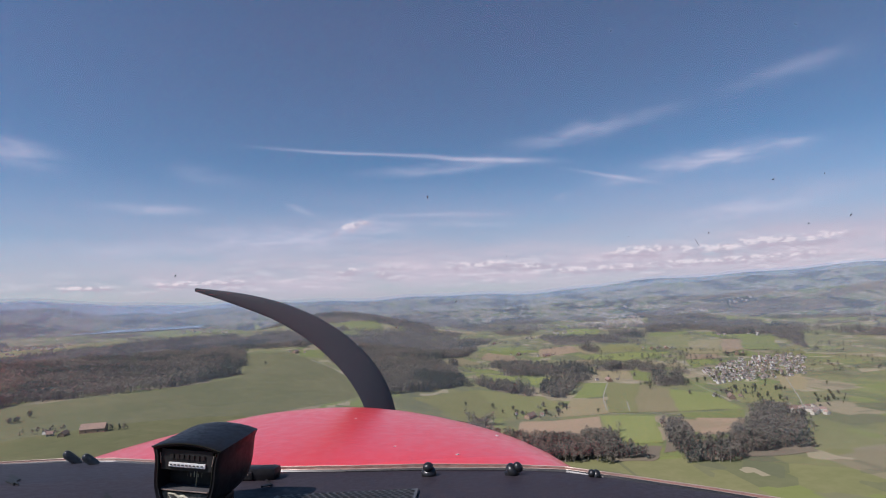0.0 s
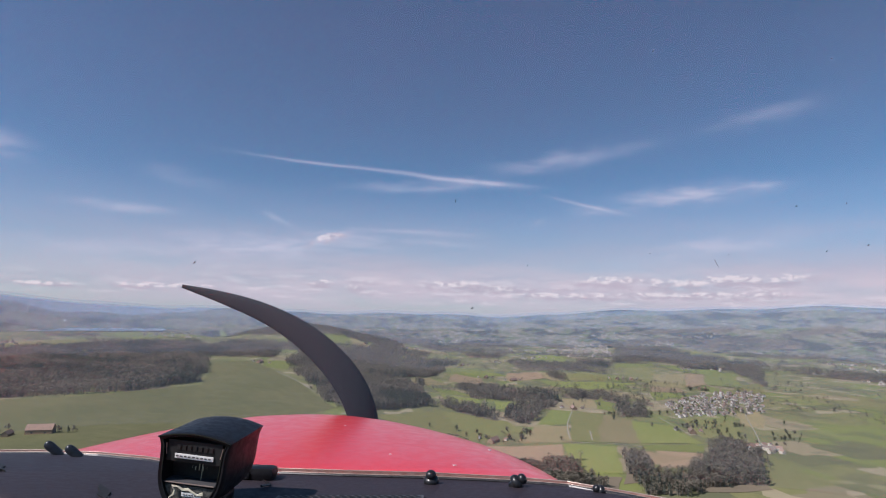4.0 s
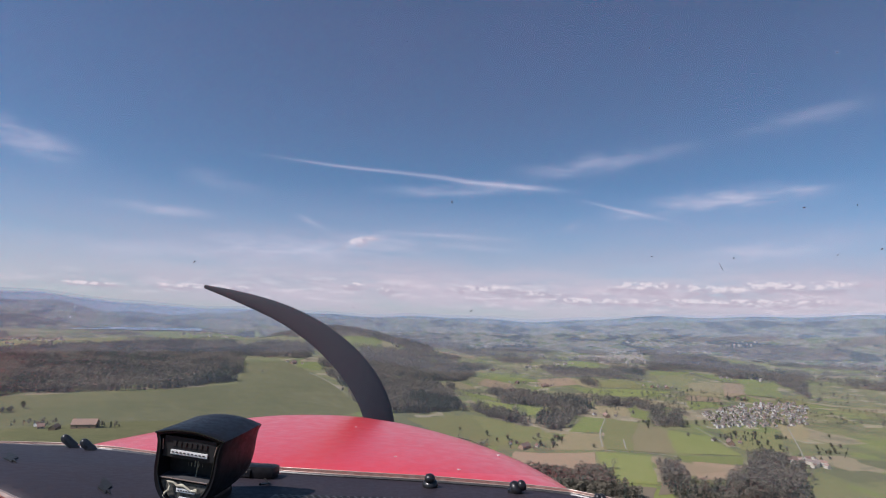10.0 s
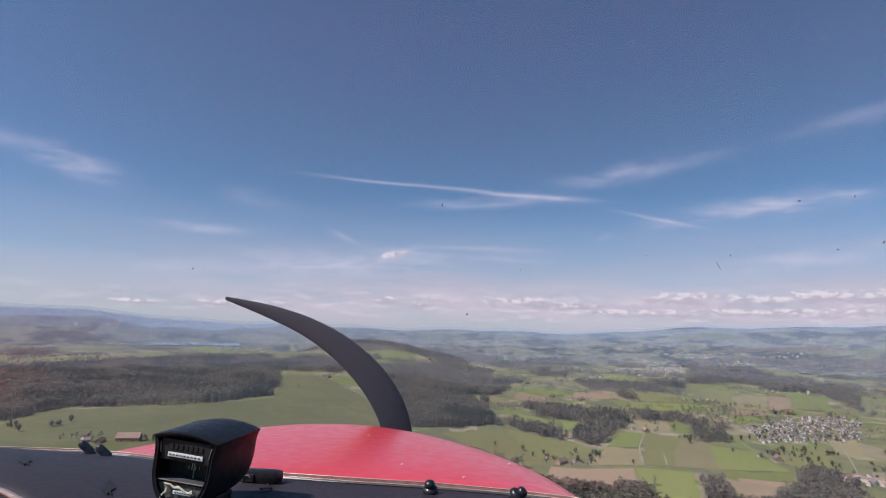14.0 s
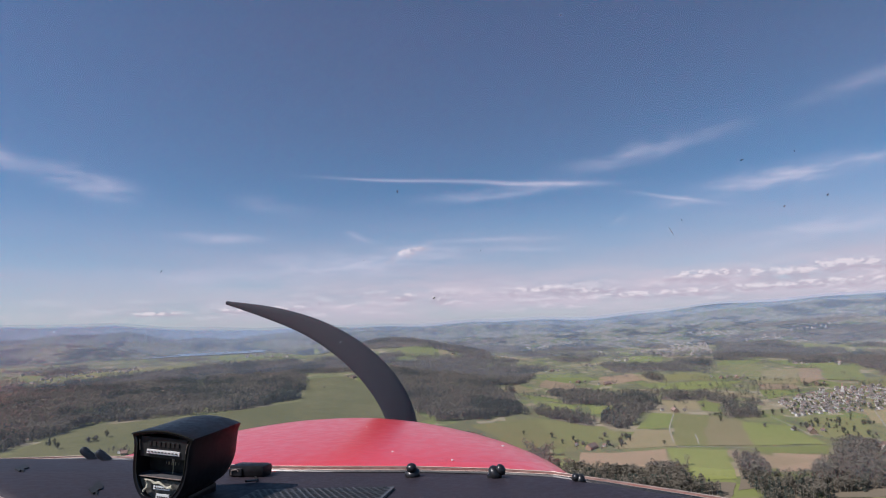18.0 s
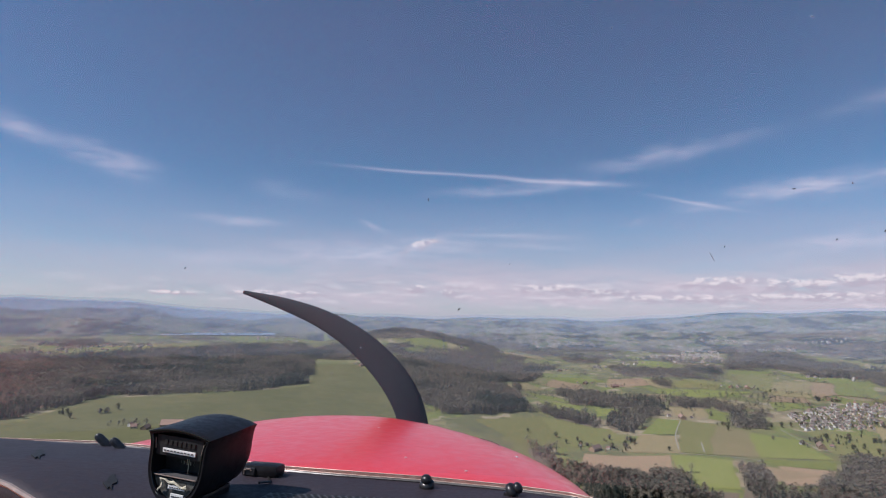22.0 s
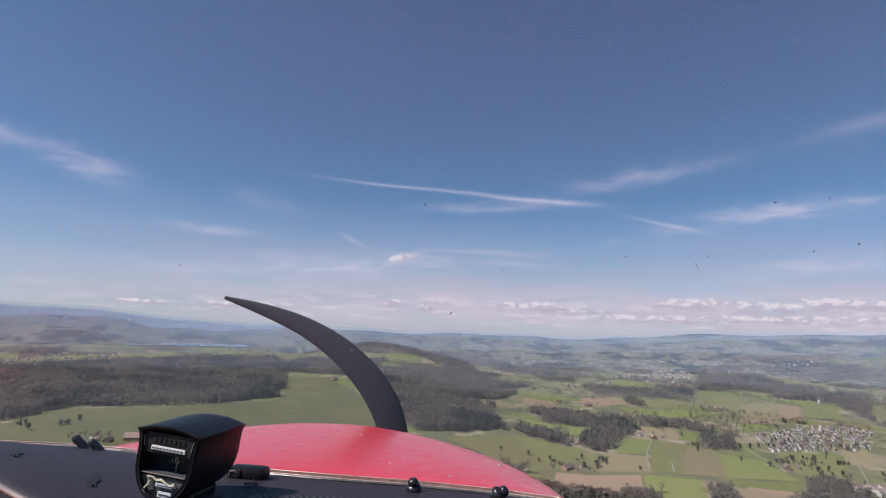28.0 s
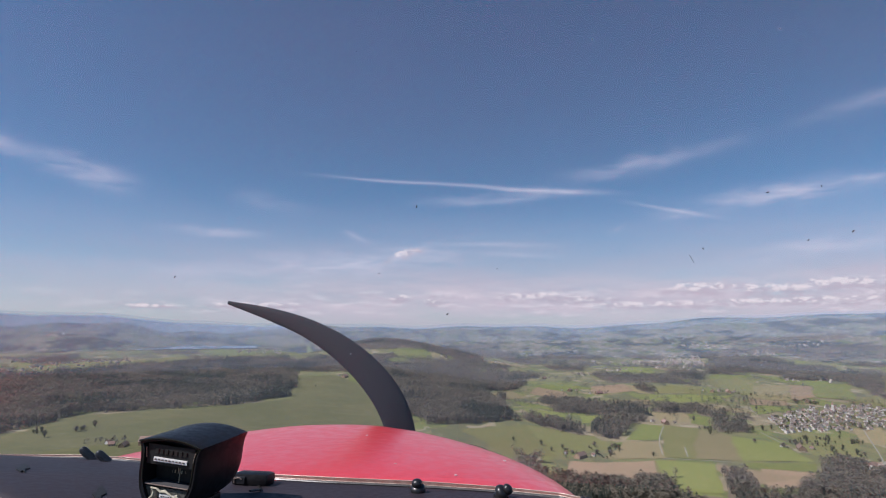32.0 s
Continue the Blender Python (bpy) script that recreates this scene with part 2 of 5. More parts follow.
def surface(name, tones, rough=0.9, scales=(0.02, 0.6), bump_scale=0.0, bump_depth=0.1, metal=0.0, spread=0.0, coat=0.0, specular=0.5):
    """Two or three tones mixed by coarse and fine noise; spread: how much single pieces differ."""
    m = bpy.data.materials.new(name)
    m.use_nodes = True
    t = m.node_tree
    b = t.nodes["Principled BSDF"]
    where = t.nodes.new("ShaderNodeTexCoord").outputs["Object"]
    coarse = ramp(t, noisy(t, where, scales[0], 3), 0.32, 0.68)
    fine = ramp(t, noisy(t, where, scales[1], 5, 0.65), 0.3, 0.7)
    c = blend(t, coarse, tones[0], tones[1])
    c = blend(t, sums(t, "MULTIPLY", fine, 0.55), c, tones[-1])
    if spread:
        isle = t.nodes.new("ShaderNodeNewGeometry").outputs["Random Per Island"]
        whole = t.nodes.new("ShaderNodeObjectInfo").outputs["Random"]
        both = sums(t, "FRACT", sums(t, "ADD", isle, whole))
        hsv = t.nodes.new("ShaderNodeHueSaturation")
        link(t, ramp(t, both, 0, 1, 1 - spread, 1 + spread), hsv.inputs["Value"])
        link(t, ramp(t, whole, 0, 1, 0.5 - 0.04 * spread, 0.5 + 0.04 * spread), hsv.inputs["Hue"])
        link(t, c, hsv.inputs["Color"])
        c = hsv.outputs[0]
    link(t, c, b.inputs["Base Color"])
    link(t, ramp(t, fine, 0, 1, max(0.02, rough - 0.08), min(1, rough + 0.08)), b.inputs["Roughness"])
    b.inputs["Metallic"].default_value, b.inputs["Coat Weight"].default_value = metal, coat
    b.inputs["Specular IOR Level"].default_value = specular
    if bump_scale:
        n = t.nodes.new("ShaderNodeBump")
        n.inputs["Distance"].default_value, n.inputs["Strength"].default_value = bump_depth, 0.7
        link(t, noisy(t, where, bump_scale, 4), n.inputs["Height"])
        link(t, n.outputs[0], b.inputs["Normal"])
    return m


def patchwork(name):
    """Open country: meadows with plots of other crops in it, in cells about a hundred metres wide."""
    m = surface(name, ((0.175, 0.172, 0.075), (0.21, 0.19, 0.09), (0.145, 0.148, 0.064)), 0.95, (0.004, 0.05), specular=0.1)
    t = m.node_tree
    b = t.nodes["Principled BSDF"]
    where = t.nodes.new("ShaderNodeTexCoord").outputs["Object"]
    bent = t.nodes.new("ShaderNodeVectorMath")
    bent.operation = "MULTIPLY"
    bent.inputs[1].default_value = (0.012, 0.0085, 0.0)
    link(t, where, bent.inputs[0])
    v = t.nodes.new("ShaderNodeTexVoronoi")
    v.distance, v.inputs["Scale"].default_value = "CHEBYCHEV", 1.0
    v.inputs["Randomness"].default_value = 0.8
    link(t, bent.outputs[0], v.inputs["Vector"])
    parts = t.nodes.new("ShaderNodeSeparateColor")
    link(t, v.outputs["Color"], parts.inputs[0])
    old = b.inputs["Base Color"].links[0].from_socket
    c = blend(t, ramp(t, parts.outputs[0], 0.80, 0.84, 0, 0.7), old, (0.30, 0.235, 0.155))
    c = blend(t, ramp(t, parts.outputs[1], 0.62, 0.66, 0, 0.8), c, (0.17, 0.19, 0.06))
    c = blend(t, ramp(t, parts.outputs[2], 0.80, 0.84, 0, 0.45), c, (0.085, 0.09, 0.06))
    small = t.nodes.new("ShaderNodeTexVoronoi")
    small.distance, small.inputs["Scale"].default_value = "CHEBYCHEV", 2.6
    link(t, bent.outputs[0], small.inputs["Vector"])
    bits = t.nodes.new("ShaderNodeSeparateColor")
    link(t, small.outputs["Color"], bits.inputs[0])
    c = blend(t, ramp(t, bits.outputs[0], 0.74, 0.77, 0, 0.4), c, (0.10, 0.105, 0.07))
    c = blend(t, ramp(t, bits.outputs[1], 0.91, 0.94, 0, 0.7), c, (0.34, 0.28, 0.19))
    link(t, c, b.inputs["Base Color"])
    return m


def lined(m, angle, share):
    """Faint tractor lines across a field."""
    t = m.node_tree
    b = t.nodes["Principled BSDF"]
    turn = t.nodes.new("ShaderNodeMapping")
    turn.inputs["Rotation"].default_value = (0, 0, radians(angle))
    link(t, t.nodes.new("ShaderNodeTexCoord").outputs["Object"], turn.inputs[0])
    w = t.nodes.new("ShaderNodeTexWave")
    w.inputs["Scale"].default_value, w.inputs["Distortion"].default_value, w.inputs["Detail Scale"].default_value = 0.024, 1.2, 0.6
    link(t, turn.outputs[0], w.inputs["Vector"])
    hsv = t.nodes.new("ShaderNodeHueSaturation")
    link(t, b.inputs["Base Color"].links[0].from_socket, hsv.inputs["Color"])
    link(t, ramp(t, w.outputs["Fac"], 0, 1, 1 - share, 1 + share), hsv.inputs["Value"])
    link(t, hsv.outputs[0], b.inputs["Base Color"])


def thin(m, share, grain):
    """Lets part of the light through small leaves and twigs."""
    t = m.node_tree
    b, out = t.nodes["Principled BSDF"], t.nodes["Material Output"]
    glow, both = t.nodes.new("ShaderNodeBsdfTranslucent"), t.nodes.new("ShaderNodeMixShader")
    link(t, b.inputs["Base Color"].links[0].from_socket, glow.inputs[0])
    both.inputs[0].default_value = share
    # soft crowns: fine twigs are shaded by their clump, not by the single facet
    puff = t.nodes.new("ShaderNodeTexNoise")
    puff.inputs["Scale"].default_value, puff.inputs["Detail"].default_value = grain, 2
    link(t, t.nodes.new("ShaderNodeTexCoord").outputs["Object"], puff.inputs["Vector"])
    lean = vector(t, "MULTIPLY", vector(t, "SUBTRACT", puff.outputs["Color"], (0.5, 0.5, 0.5)), (4.0, 4.0, 1.0))
    own = vector(t, "MULTIPLY", t.nodes.new("ShaderNodeNewGeometry").outputs["Normal"], (0.4, 0.4, 0.4))
    soft = vector(t, "NORMALIZE", vector(t, "ADD", vector(t, "ADD", lean, own), (0, 0, 0.9)), (0, 0, 0))
    link(t, soft, b.inputs["Normal"])
    link(t, soft, glow.inputs["Normal"])
    link(t, b.outputs[0], both.inputs[1])
    link(t, glow.outputs[0], both.inputs[2])
    link(t, both.outputs[0], out.inputs[0])
    return m


GROUND = patchwork("open country")
MEADOW = surface("meadow grass", ((0.185, 0.179, 0.067), (0.211, 0.192, 0.080), (0.163, 0.161, 0.061)), 0.95, (0.006, 0.09), specular=0.1, spread=0.10)
BRIGHT = surface("young grass", ((0.185, 0.204, 0.059), (0.207, 0.214, 0.069), (0.167, 0.183, 0.056)), 0.95, (0.005, 0.08), specular=0.1, spread=0.12)
PASTURE = surface("dull pasture", ((0.126, 0.124, 0.053), (0.156, 0.143, 0.065), (0.100, 0.101, 0.045)), 0.95, (0.008, 0.05), specular=0.1, spread=0.05)
PLOUGH = surface("ploughed soil", ((0.289, 0.205, 0.127), (0.259, 0.186, 0.112), (0.319, 0.233, 0.145)), 0.98, (0.008, 0.15), specular=0.1, spread=0.12)
STUBBLE = surface("dry stubble", ((0.255, 0.206, 0.107), (0.220, 0.187, 0.092), (0.282, 0.228, 0.123)), 0.98, (0.007, 0.12), specular=0.1, spread=0.16)
LITTER = surface("forest floor", ((0.175, 0.140, 0.098), (0.15, 0.125, 0.09), (0.195, 0.16, 0.115)), 1.0, (0.02, 0.2), specular=0.05)
for crop, angle, share in ((BRIGHT, 20, 0.014), (PLOUGH, 75, 0.03), (STUBBLE, 110, 0.03), (MEADOW, 50, 0.012), (PASTURE, 62, 0.025)):
    lined(crop, angle, share)
TWIGS = surface("bare spring twigs", ((0.216, 0.189, 0.150), (0.164, 0.149, 0.116), (0.254, 0.221, 0.176)), 1.0, (0.010, 0.11), specular=0.0)
NEEDLES = surface("dark conifer needles", ((0.090, 0.104, 0.086), (0.114, 0.129, 0.104), (0.078, 0.091, 0.074)), 1.0, (0.02, 0.12), specular=0.0)
LEAVES = surface("fresh leaves", ((0.140, 0.140, 0.068), (0.172, 0.164, 0.082), (0.115, 0.118, 0.06)), 1.0, (0.05, 0.4), spread=0.3, specular=0.0)
BARK = surface("grey bark", ((0.288, 0.264, 0.224), (0.232, 0.212, 0.176), (0.336, 0.308, 0.264)), 0.95, (0.2, 2.0), specular=0.1)
for leafy, grain in ((TWIGS, 0.16), (NEEDLES, 0.2), (LEAVES, 0.5)):
    thin(leafy, 0.28, grain)
GRAVEL = surface("pale gravel lane", ((0.27, 0.245, 0.185), (0.225, 0.205, 0.15), (0.31, 0.285, 0.22)), 0.95, (0.03, 0.3))
RENDERED = surface("pale rendered wall", ((0.468, 0.414, 0.344), (0.396, 0.343, 0.275), (0.540, 0.493, 0.430)), 0.9, (0.1, 1.5), spread=0.2)
WHITEWALL = surface("white wall", ((0.602, 0.563, 0.508), (0.516, 0.479, 0.426), (0.671, 0.638, 0.590)), 0.85, (0.1, 1.5))
TIMBER = surface("weathered timber wall", ((0.26, 0.17, 0.10), (0.2, 0.13, 0.08), (0.31, 0.22, 0.15)), 0.9, (0.2, 2.0), spread=0.25)
TILES = surface("red clay roof tiles", ((0.25, 0.155, 0.118), (0.20, 0.130, 0.10), (0.30, 0.195, 0.15)), 0.9, (0.15, 2.0), spread=0.25)
BROWN_TILES = surface("brown weathered roof tiles", ((0.185, 0.145, 0.122), (0.23, 0.18, 0.152), (0.14, 0.115, 0.10)), 0.9, (0.15, 2.0), spread=0.3)
SHEET = surface("pale metal sheet roof", ((0.7, 0.71, 0.72), (0.62, 0.63, 0.65), (0.76, 0.76, 0.76)), 0.6, (0.05, 0.8))
GLASSY = surface("dark window glass", ((0.05, 0.06, 0.07), (0.04, 0.05, 0.06), (0.07, 0.08, 0.09)), 0.15, (0.3, 2.0))
LAKE = surface("lake water", ((0.20, 0.27, 0.33), (0.22, 0.29, 0.35), (0.18, 0.245, 0.31)), 0.3, (0.004, 0.01))
RED = surface("sun-faded red aircraft paint", ((0.75, 0.034, 0.033), (0.72, 0.031, 0.030), (0.77, 0.044, 0.041)), 0.40, (1.0, 40.0), coat=0.8, specular=0.5)
RED.node_tree.nodes["Principled BSDF"].inputs["Coat Roughness"].default_value = 0.24
GLARE = surface("dark grey glareshield vinyl", ((0.0225, 0.0165, 0.0235), (0.019, 0.014, 0.019), (0.037, 0.028, 0.034)), 0.64, (6.0, 90.0), bump_scale=420.0, bump_depth=0.0006, specular=0.35)
GLOSS = surface("glossy black moulded plastic", ((0.007, 0.007, 0.008), (0.010, 0.009, 0.011), (0.015, 0.014, 0.015)), 0.42, (12.0, 120.0), specular=0.2)
EDGE = surface("polished black plastic edge", ((0.012, 0.012, 0.013), (0.010, 0.010, 0.011), (0.016, 0.016, 0.017)), 0.12, (12.0, 120.0))
GLUED = surface("glue-stained grey plate", ((0.05, 0.048, 0.042), (0.16, 0.15, 0.125), (0.012, 0.012, 0.011)), 0.7, (260.0, 900.0))
RUBBER = surface("black rubber", ((0.010, 0.009, 0.010), (0.014, 0.013, 0.014), (0.02, 0.018, 0.018)), 0.35, (20.0, 200.0))
DARK = surface("black interior", ((0.004, 0.004, 0.004), (0.006, 0.006, 0.006), (0.008, 0.008, 0.008)), 0.7, (20.0, 200.0))
STRIP = surface("worn light metal strip", ((0.341, 0.259, 0.218), (0.260, 0.187, 0.156), (0.384, 0.308, 0.260)), 0.45, (9.0, 80.0), metal=0.4)
WORN_RED = surface("chipped faded red strip", ((0.30, 0.11, 0.085), (0.22, 0.12, 0.10), (0.42, 0.28, 0.24)), 0.5, (18.0, 120.0))
MESHED = surface("grey vent mesh", ((0.07, 0.07, 0.075), (0.055, 0.055, 0.06), (0.09, 0.088, 0.09)), 0.5, (8.0, 90.0))
LABEL = surface("white printed label", ((0.75, 0.74, 0.70), (0.68, 0.67, 0.63), (0.8, 0.79, 0.76)), 0.6, (30.0, 200.0))
TAPE = surface("torn yellowed paper", ((0.5, 0.46, 0.33), (0.34, 0.31, 0.22), (0.6, 0.56, 0.44)), 0.8, (40.0, 160.0))
BLADE = surface("matt dark propeller paint", ((0.038, 0.040, 0.050), (0.044, 0.046, 0.056), (0.052, 0.054, 0.062)), 0.75, (4.0, 40.0), specular=0.2)
SPECK = surface("dried insect", ((0.05, 0.045, 0.04), (0.08, 0.07, 0.06), (0.03, 0.03, 0.03)), 0.8, (80.0, 300.0))
PALE_SPECK = surface("pale scratch", ((0.38, 0.42, 0.48), (0.32, 0.35, 0.40), (0.45, 0.48, 0.52)), 0.7, (80.0, 300.0))


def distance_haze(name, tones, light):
    """Far backdrop beyond the lake: air haze painted in as bluish colour, partly glowing."""
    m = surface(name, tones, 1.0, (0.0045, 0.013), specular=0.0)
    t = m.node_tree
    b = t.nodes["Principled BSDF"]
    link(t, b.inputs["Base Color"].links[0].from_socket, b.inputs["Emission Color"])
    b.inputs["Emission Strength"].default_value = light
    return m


def far_country():
    """Slopes beyond the lake: narrow strips of wood, meadow and settlement."""
    m = surface("far slopes", ((0.148, 0.138, 0.095), (0.172, 0.155, 0.112), (0.118, 0.116, 0.08)), 1.0, (0.003, 0.01), specular=0.0)
    t = m.node_tree
    b = t.nodes["Principled BSDF"]
    where = t.nodes.new("ShaderNodeTexCoord").outputs["Object"]
    split = t.nodes.new("ShaderNodeSeparateXYZ")
    link(t, where, split.inputs[0])
    east = ramp(t, split.outputs[0], -1500, 300, 0.85, 1.0)
    for size, edges, tone in (((0.024, 0.010, 0.06), (0.62, 0.66), (0.185, 0.165, 0.115)), ((0.018, 0.008, 0.05), (0.70, 0.73), (0.10, 0.125, 0.05)), ((0.11, 0.03, 0.42), (0.925, 0.95), (0.44, 0.38, 0.35))):
        squeezed = t.nodes.new("ShaderNodeVectorMath")
        squeezed.operation = "MULTIPLY"
        squeezed.inputs[1].default_value = size
        link(t, where, squeezed.inputs[0])
        cells = t.nodes.new("ShaderNodeTexVoronoi")
        link(t, squeezed.outputs[0], cells.inputs["Vector"])
        cells.inputs["Scale"].default_value = 1.0
        one = t.nodes.new("ShaderNodeSeparateColor")
        link(t, cells.outputs["Color"], one.inputs[0])
        old = b.inputs["Base Color"].links[0].from_socket
        link(t, blend(t, sums(t, "MULTIPLY", ramp(t, one.outputs[0], edges[0], edges[1], 0, 0.85), east), old, tone), b.inputs["Base Color"])
    for size, edges in (((0.0042, 0.0034, 0.016), (0.525, 0.545)), ((0.012, 0.009, 0.05), (0.575, 0.60))):
        squeezed = t.nodes.new("ShaderNodeVectorMath")
        squeezed.operation = "MULTIPLY"
        squeezed.inputs[1].default_value = size
        link(t, where, squeezed.inputs[0])
        old = b.inputs["Base Color"].links[0].from_socket
        link(t, blend(t, ramp(t, sums(t, "SUBTRACT", noisy(t, squeezed.outputs[0], 1.0, 9, 0.68, 0.5), ramp(t, east, 0.7, 1.0, 0.015, 0.0)), edges[0], edges[1], 0, 0.92), old, (0.030, 0.039, 0.037)), b.inputs["Base Color"])
    return m


FAR = far_country()
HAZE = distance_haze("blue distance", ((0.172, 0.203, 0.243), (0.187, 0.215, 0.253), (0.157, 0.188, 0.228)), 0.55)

# beyond real dust, the pale diffuse share imitates a haze veil over the land
PERSPEX = bpy.data.materials.new("dusty clear perspex with haze veil")
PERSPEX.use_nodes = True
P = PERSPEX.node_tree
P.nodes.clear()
clear, dust_veil, shine = (P.nodes.new("ShaderNodeBsdf" + k) for k in ("Transparent", "Diffuse", "Glossy"))
clear.inputs[0].default_value, dust_veil.inputs[0].default_value = (0.97, 0.98, 0.99, 1), (0.69, 0.765, 0.80, 1)
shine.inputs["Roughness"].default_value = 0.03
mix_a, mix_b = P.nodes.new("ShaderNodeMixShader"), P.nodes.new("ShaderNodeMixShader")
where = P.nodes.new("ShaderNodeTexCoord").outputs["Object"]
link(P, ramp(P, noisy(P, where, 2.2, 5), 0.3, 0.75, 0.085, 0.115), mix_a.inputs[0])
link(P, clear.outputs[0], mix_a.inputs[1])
link(P, dust_veil.outputs[0], mix_a.inputs[2])
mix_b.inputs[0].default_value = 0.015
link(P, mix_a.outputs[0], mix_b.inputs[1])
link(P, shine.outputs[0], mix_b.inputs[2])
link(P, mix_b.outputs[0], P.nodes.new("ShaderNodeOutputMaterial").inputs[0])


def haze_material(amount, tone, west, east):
    """Thin see-through sheet that imitates air haze: scatters a little light, lets the rest through."""
    m = bpy.data.materials.new("thin haze sheet")
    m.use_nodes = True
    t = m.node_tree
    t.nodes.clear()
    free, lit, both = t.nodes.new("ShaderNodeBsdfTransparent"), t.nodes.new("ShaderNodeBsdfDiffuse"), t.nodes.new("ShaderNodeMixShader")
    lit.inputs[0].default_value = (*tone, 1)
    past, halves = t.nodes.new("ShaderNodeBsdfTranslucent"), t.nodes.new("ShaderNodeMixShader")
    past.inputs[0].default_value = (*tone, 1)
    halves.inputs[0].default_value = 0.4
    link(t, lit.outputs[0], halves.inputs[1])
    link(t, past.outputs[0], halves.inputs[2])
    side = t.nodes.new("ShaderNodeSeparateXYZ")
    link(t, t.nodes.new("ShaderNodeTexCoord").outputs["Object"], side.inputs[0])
    # left and right amounts differ; near sheets imitate sun-side glare on the left
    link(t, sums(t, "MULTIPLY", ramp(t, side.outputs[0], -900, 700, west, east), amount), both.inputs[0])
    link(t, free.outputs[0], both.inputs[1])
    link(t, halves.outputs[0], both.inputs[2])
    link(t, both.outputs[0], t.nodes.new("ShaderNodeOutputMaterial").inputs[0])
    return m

# ---- building helpers ----


def mesh_of(name, verts, faces, mats, which=None, smooth=False):
    me = bpy.data.meshes.new(name)
    me.from_pydata(verts, [], faces)
    for m in mats:
        me.materials.append(m)
    if which is not None:
        me.polygons.foreach_set("material_index", np.asarray(which, dtype=np.int32))
    if smooth:
        me.polygons.foreach_set("use_smooth", np.ones(len(me.polygons), dtype=bool))
    me.update()
    return me


def part(name, bm, material, parent=None, label="", smooth=False, angle=40):
    """Links a bmesh as one mesh object, under a thing or part if given."""
    me = bpy.data.meshes.new(name)
    bm.normal_update()
    if smooth:
        for f in bm.faces:
            f.smooth = True
        for e in bm.edges:
            e.smooth = e.calc_face_angle(0) < radians(angle)
    bm.to_mesh(me)
    bm.free()
    me.materials.append(material)
    ob = new(name, me)
    ob.parent = parent
    if label:
        tagged(ob, label)
    return ob


def box(bm, lo, hi, bevel=0.0, m=None):
    made = bmesh.ops.create_cube(bm, size=1)["verts"]
    for v in made:
        v.co = Vector([lo[i] + (v.co[i] + 0.5) * (hi[i] - lo[i]) for i in range(3)])
    if bevel:
        edges = list({e for v in made for e in v.link_edges})
        made = bmesh.ops.bevel(bm, geom=edges, offset=bevel, segments=2, affect="EDGES", profile=0.6)["verts"] + [v for v in made if v.is_valid]
    if m is not None:
        for v in {v for v in made if v.is_valid}:
            v.co = m @ v.co
    return bm


def loft(bm, rings, closed=True, caps=True):
    """Skins rings of equal length."""
    rows = [[bm.verts.new(p) for p in ring] for ring in rings]
    n = len(rows[0])
    for a, b in zip(rows, rows[1:]):
        for i in range(n if closed else n - 1):
            bm.faces.new((a[i], a[(i + 1) % n], b[(i + 1) % n], b[i]))
    if caps and closed:
        bm.faces.new(rows[0][::-1])
        bm.faces.new(rows[-1])
    return bm


def turned(bm, profile, at, axis=(0, 0, 1), n=12):
    """A turned body: profile of (radius, height) along axis, from at."""
    q = Vector((0, 0, 1)).rotation_difference(Vector(axis)).to_matrix().to_4x4()
    m = Matrix.Translation(at) @ q
    loft(bm, [[m @ Vector((r * math.cos(2 * math.pi * i / n), r * math.sin(2 * math.pi * i / n), h)) for i in range(n)] for r, h in profile])
    return bm


def tube(bm, points, radius, n=6):
    rings = []
    for i, p in enumerate(points):
        a, b = Vector(points[max(0, i - 1)]), Vector(points[min(len(points) - 1, i + 1)])
        q = Vector((0, 0, 1)).rotation_difference((b - a).normalized()).to_matrix()
        rings.append([Vector(p) + q @ Vector((radius * math.cos(2 * math.pi * k / n), radius * math.sin(2 * math.pi * k / n), 0)) for k in range(n)])
    return loft(bm, rings)


# ---- ground, water, distance ----

def smooth(a, b, v):
    s = min(1.0, max(0.0, (v - a) / (b - a)))
    return s * s * (3 - 2 * s)


def bump(x, y, cx, cy, wide, deep, high):
    return high * math.exp(-((x - cx) / wide) ** 2 - ((y - cy) / deep) ** 2)


def skyline(az):
    """Height of the far hills, by bearing."""
    return 193 + 88 * smooth(-14, -40, az) + 124 * smooth(8, 42, az) + 9 * math.sin(az / 3.1) + 6 * math.sin(az / 1.3 + 1)


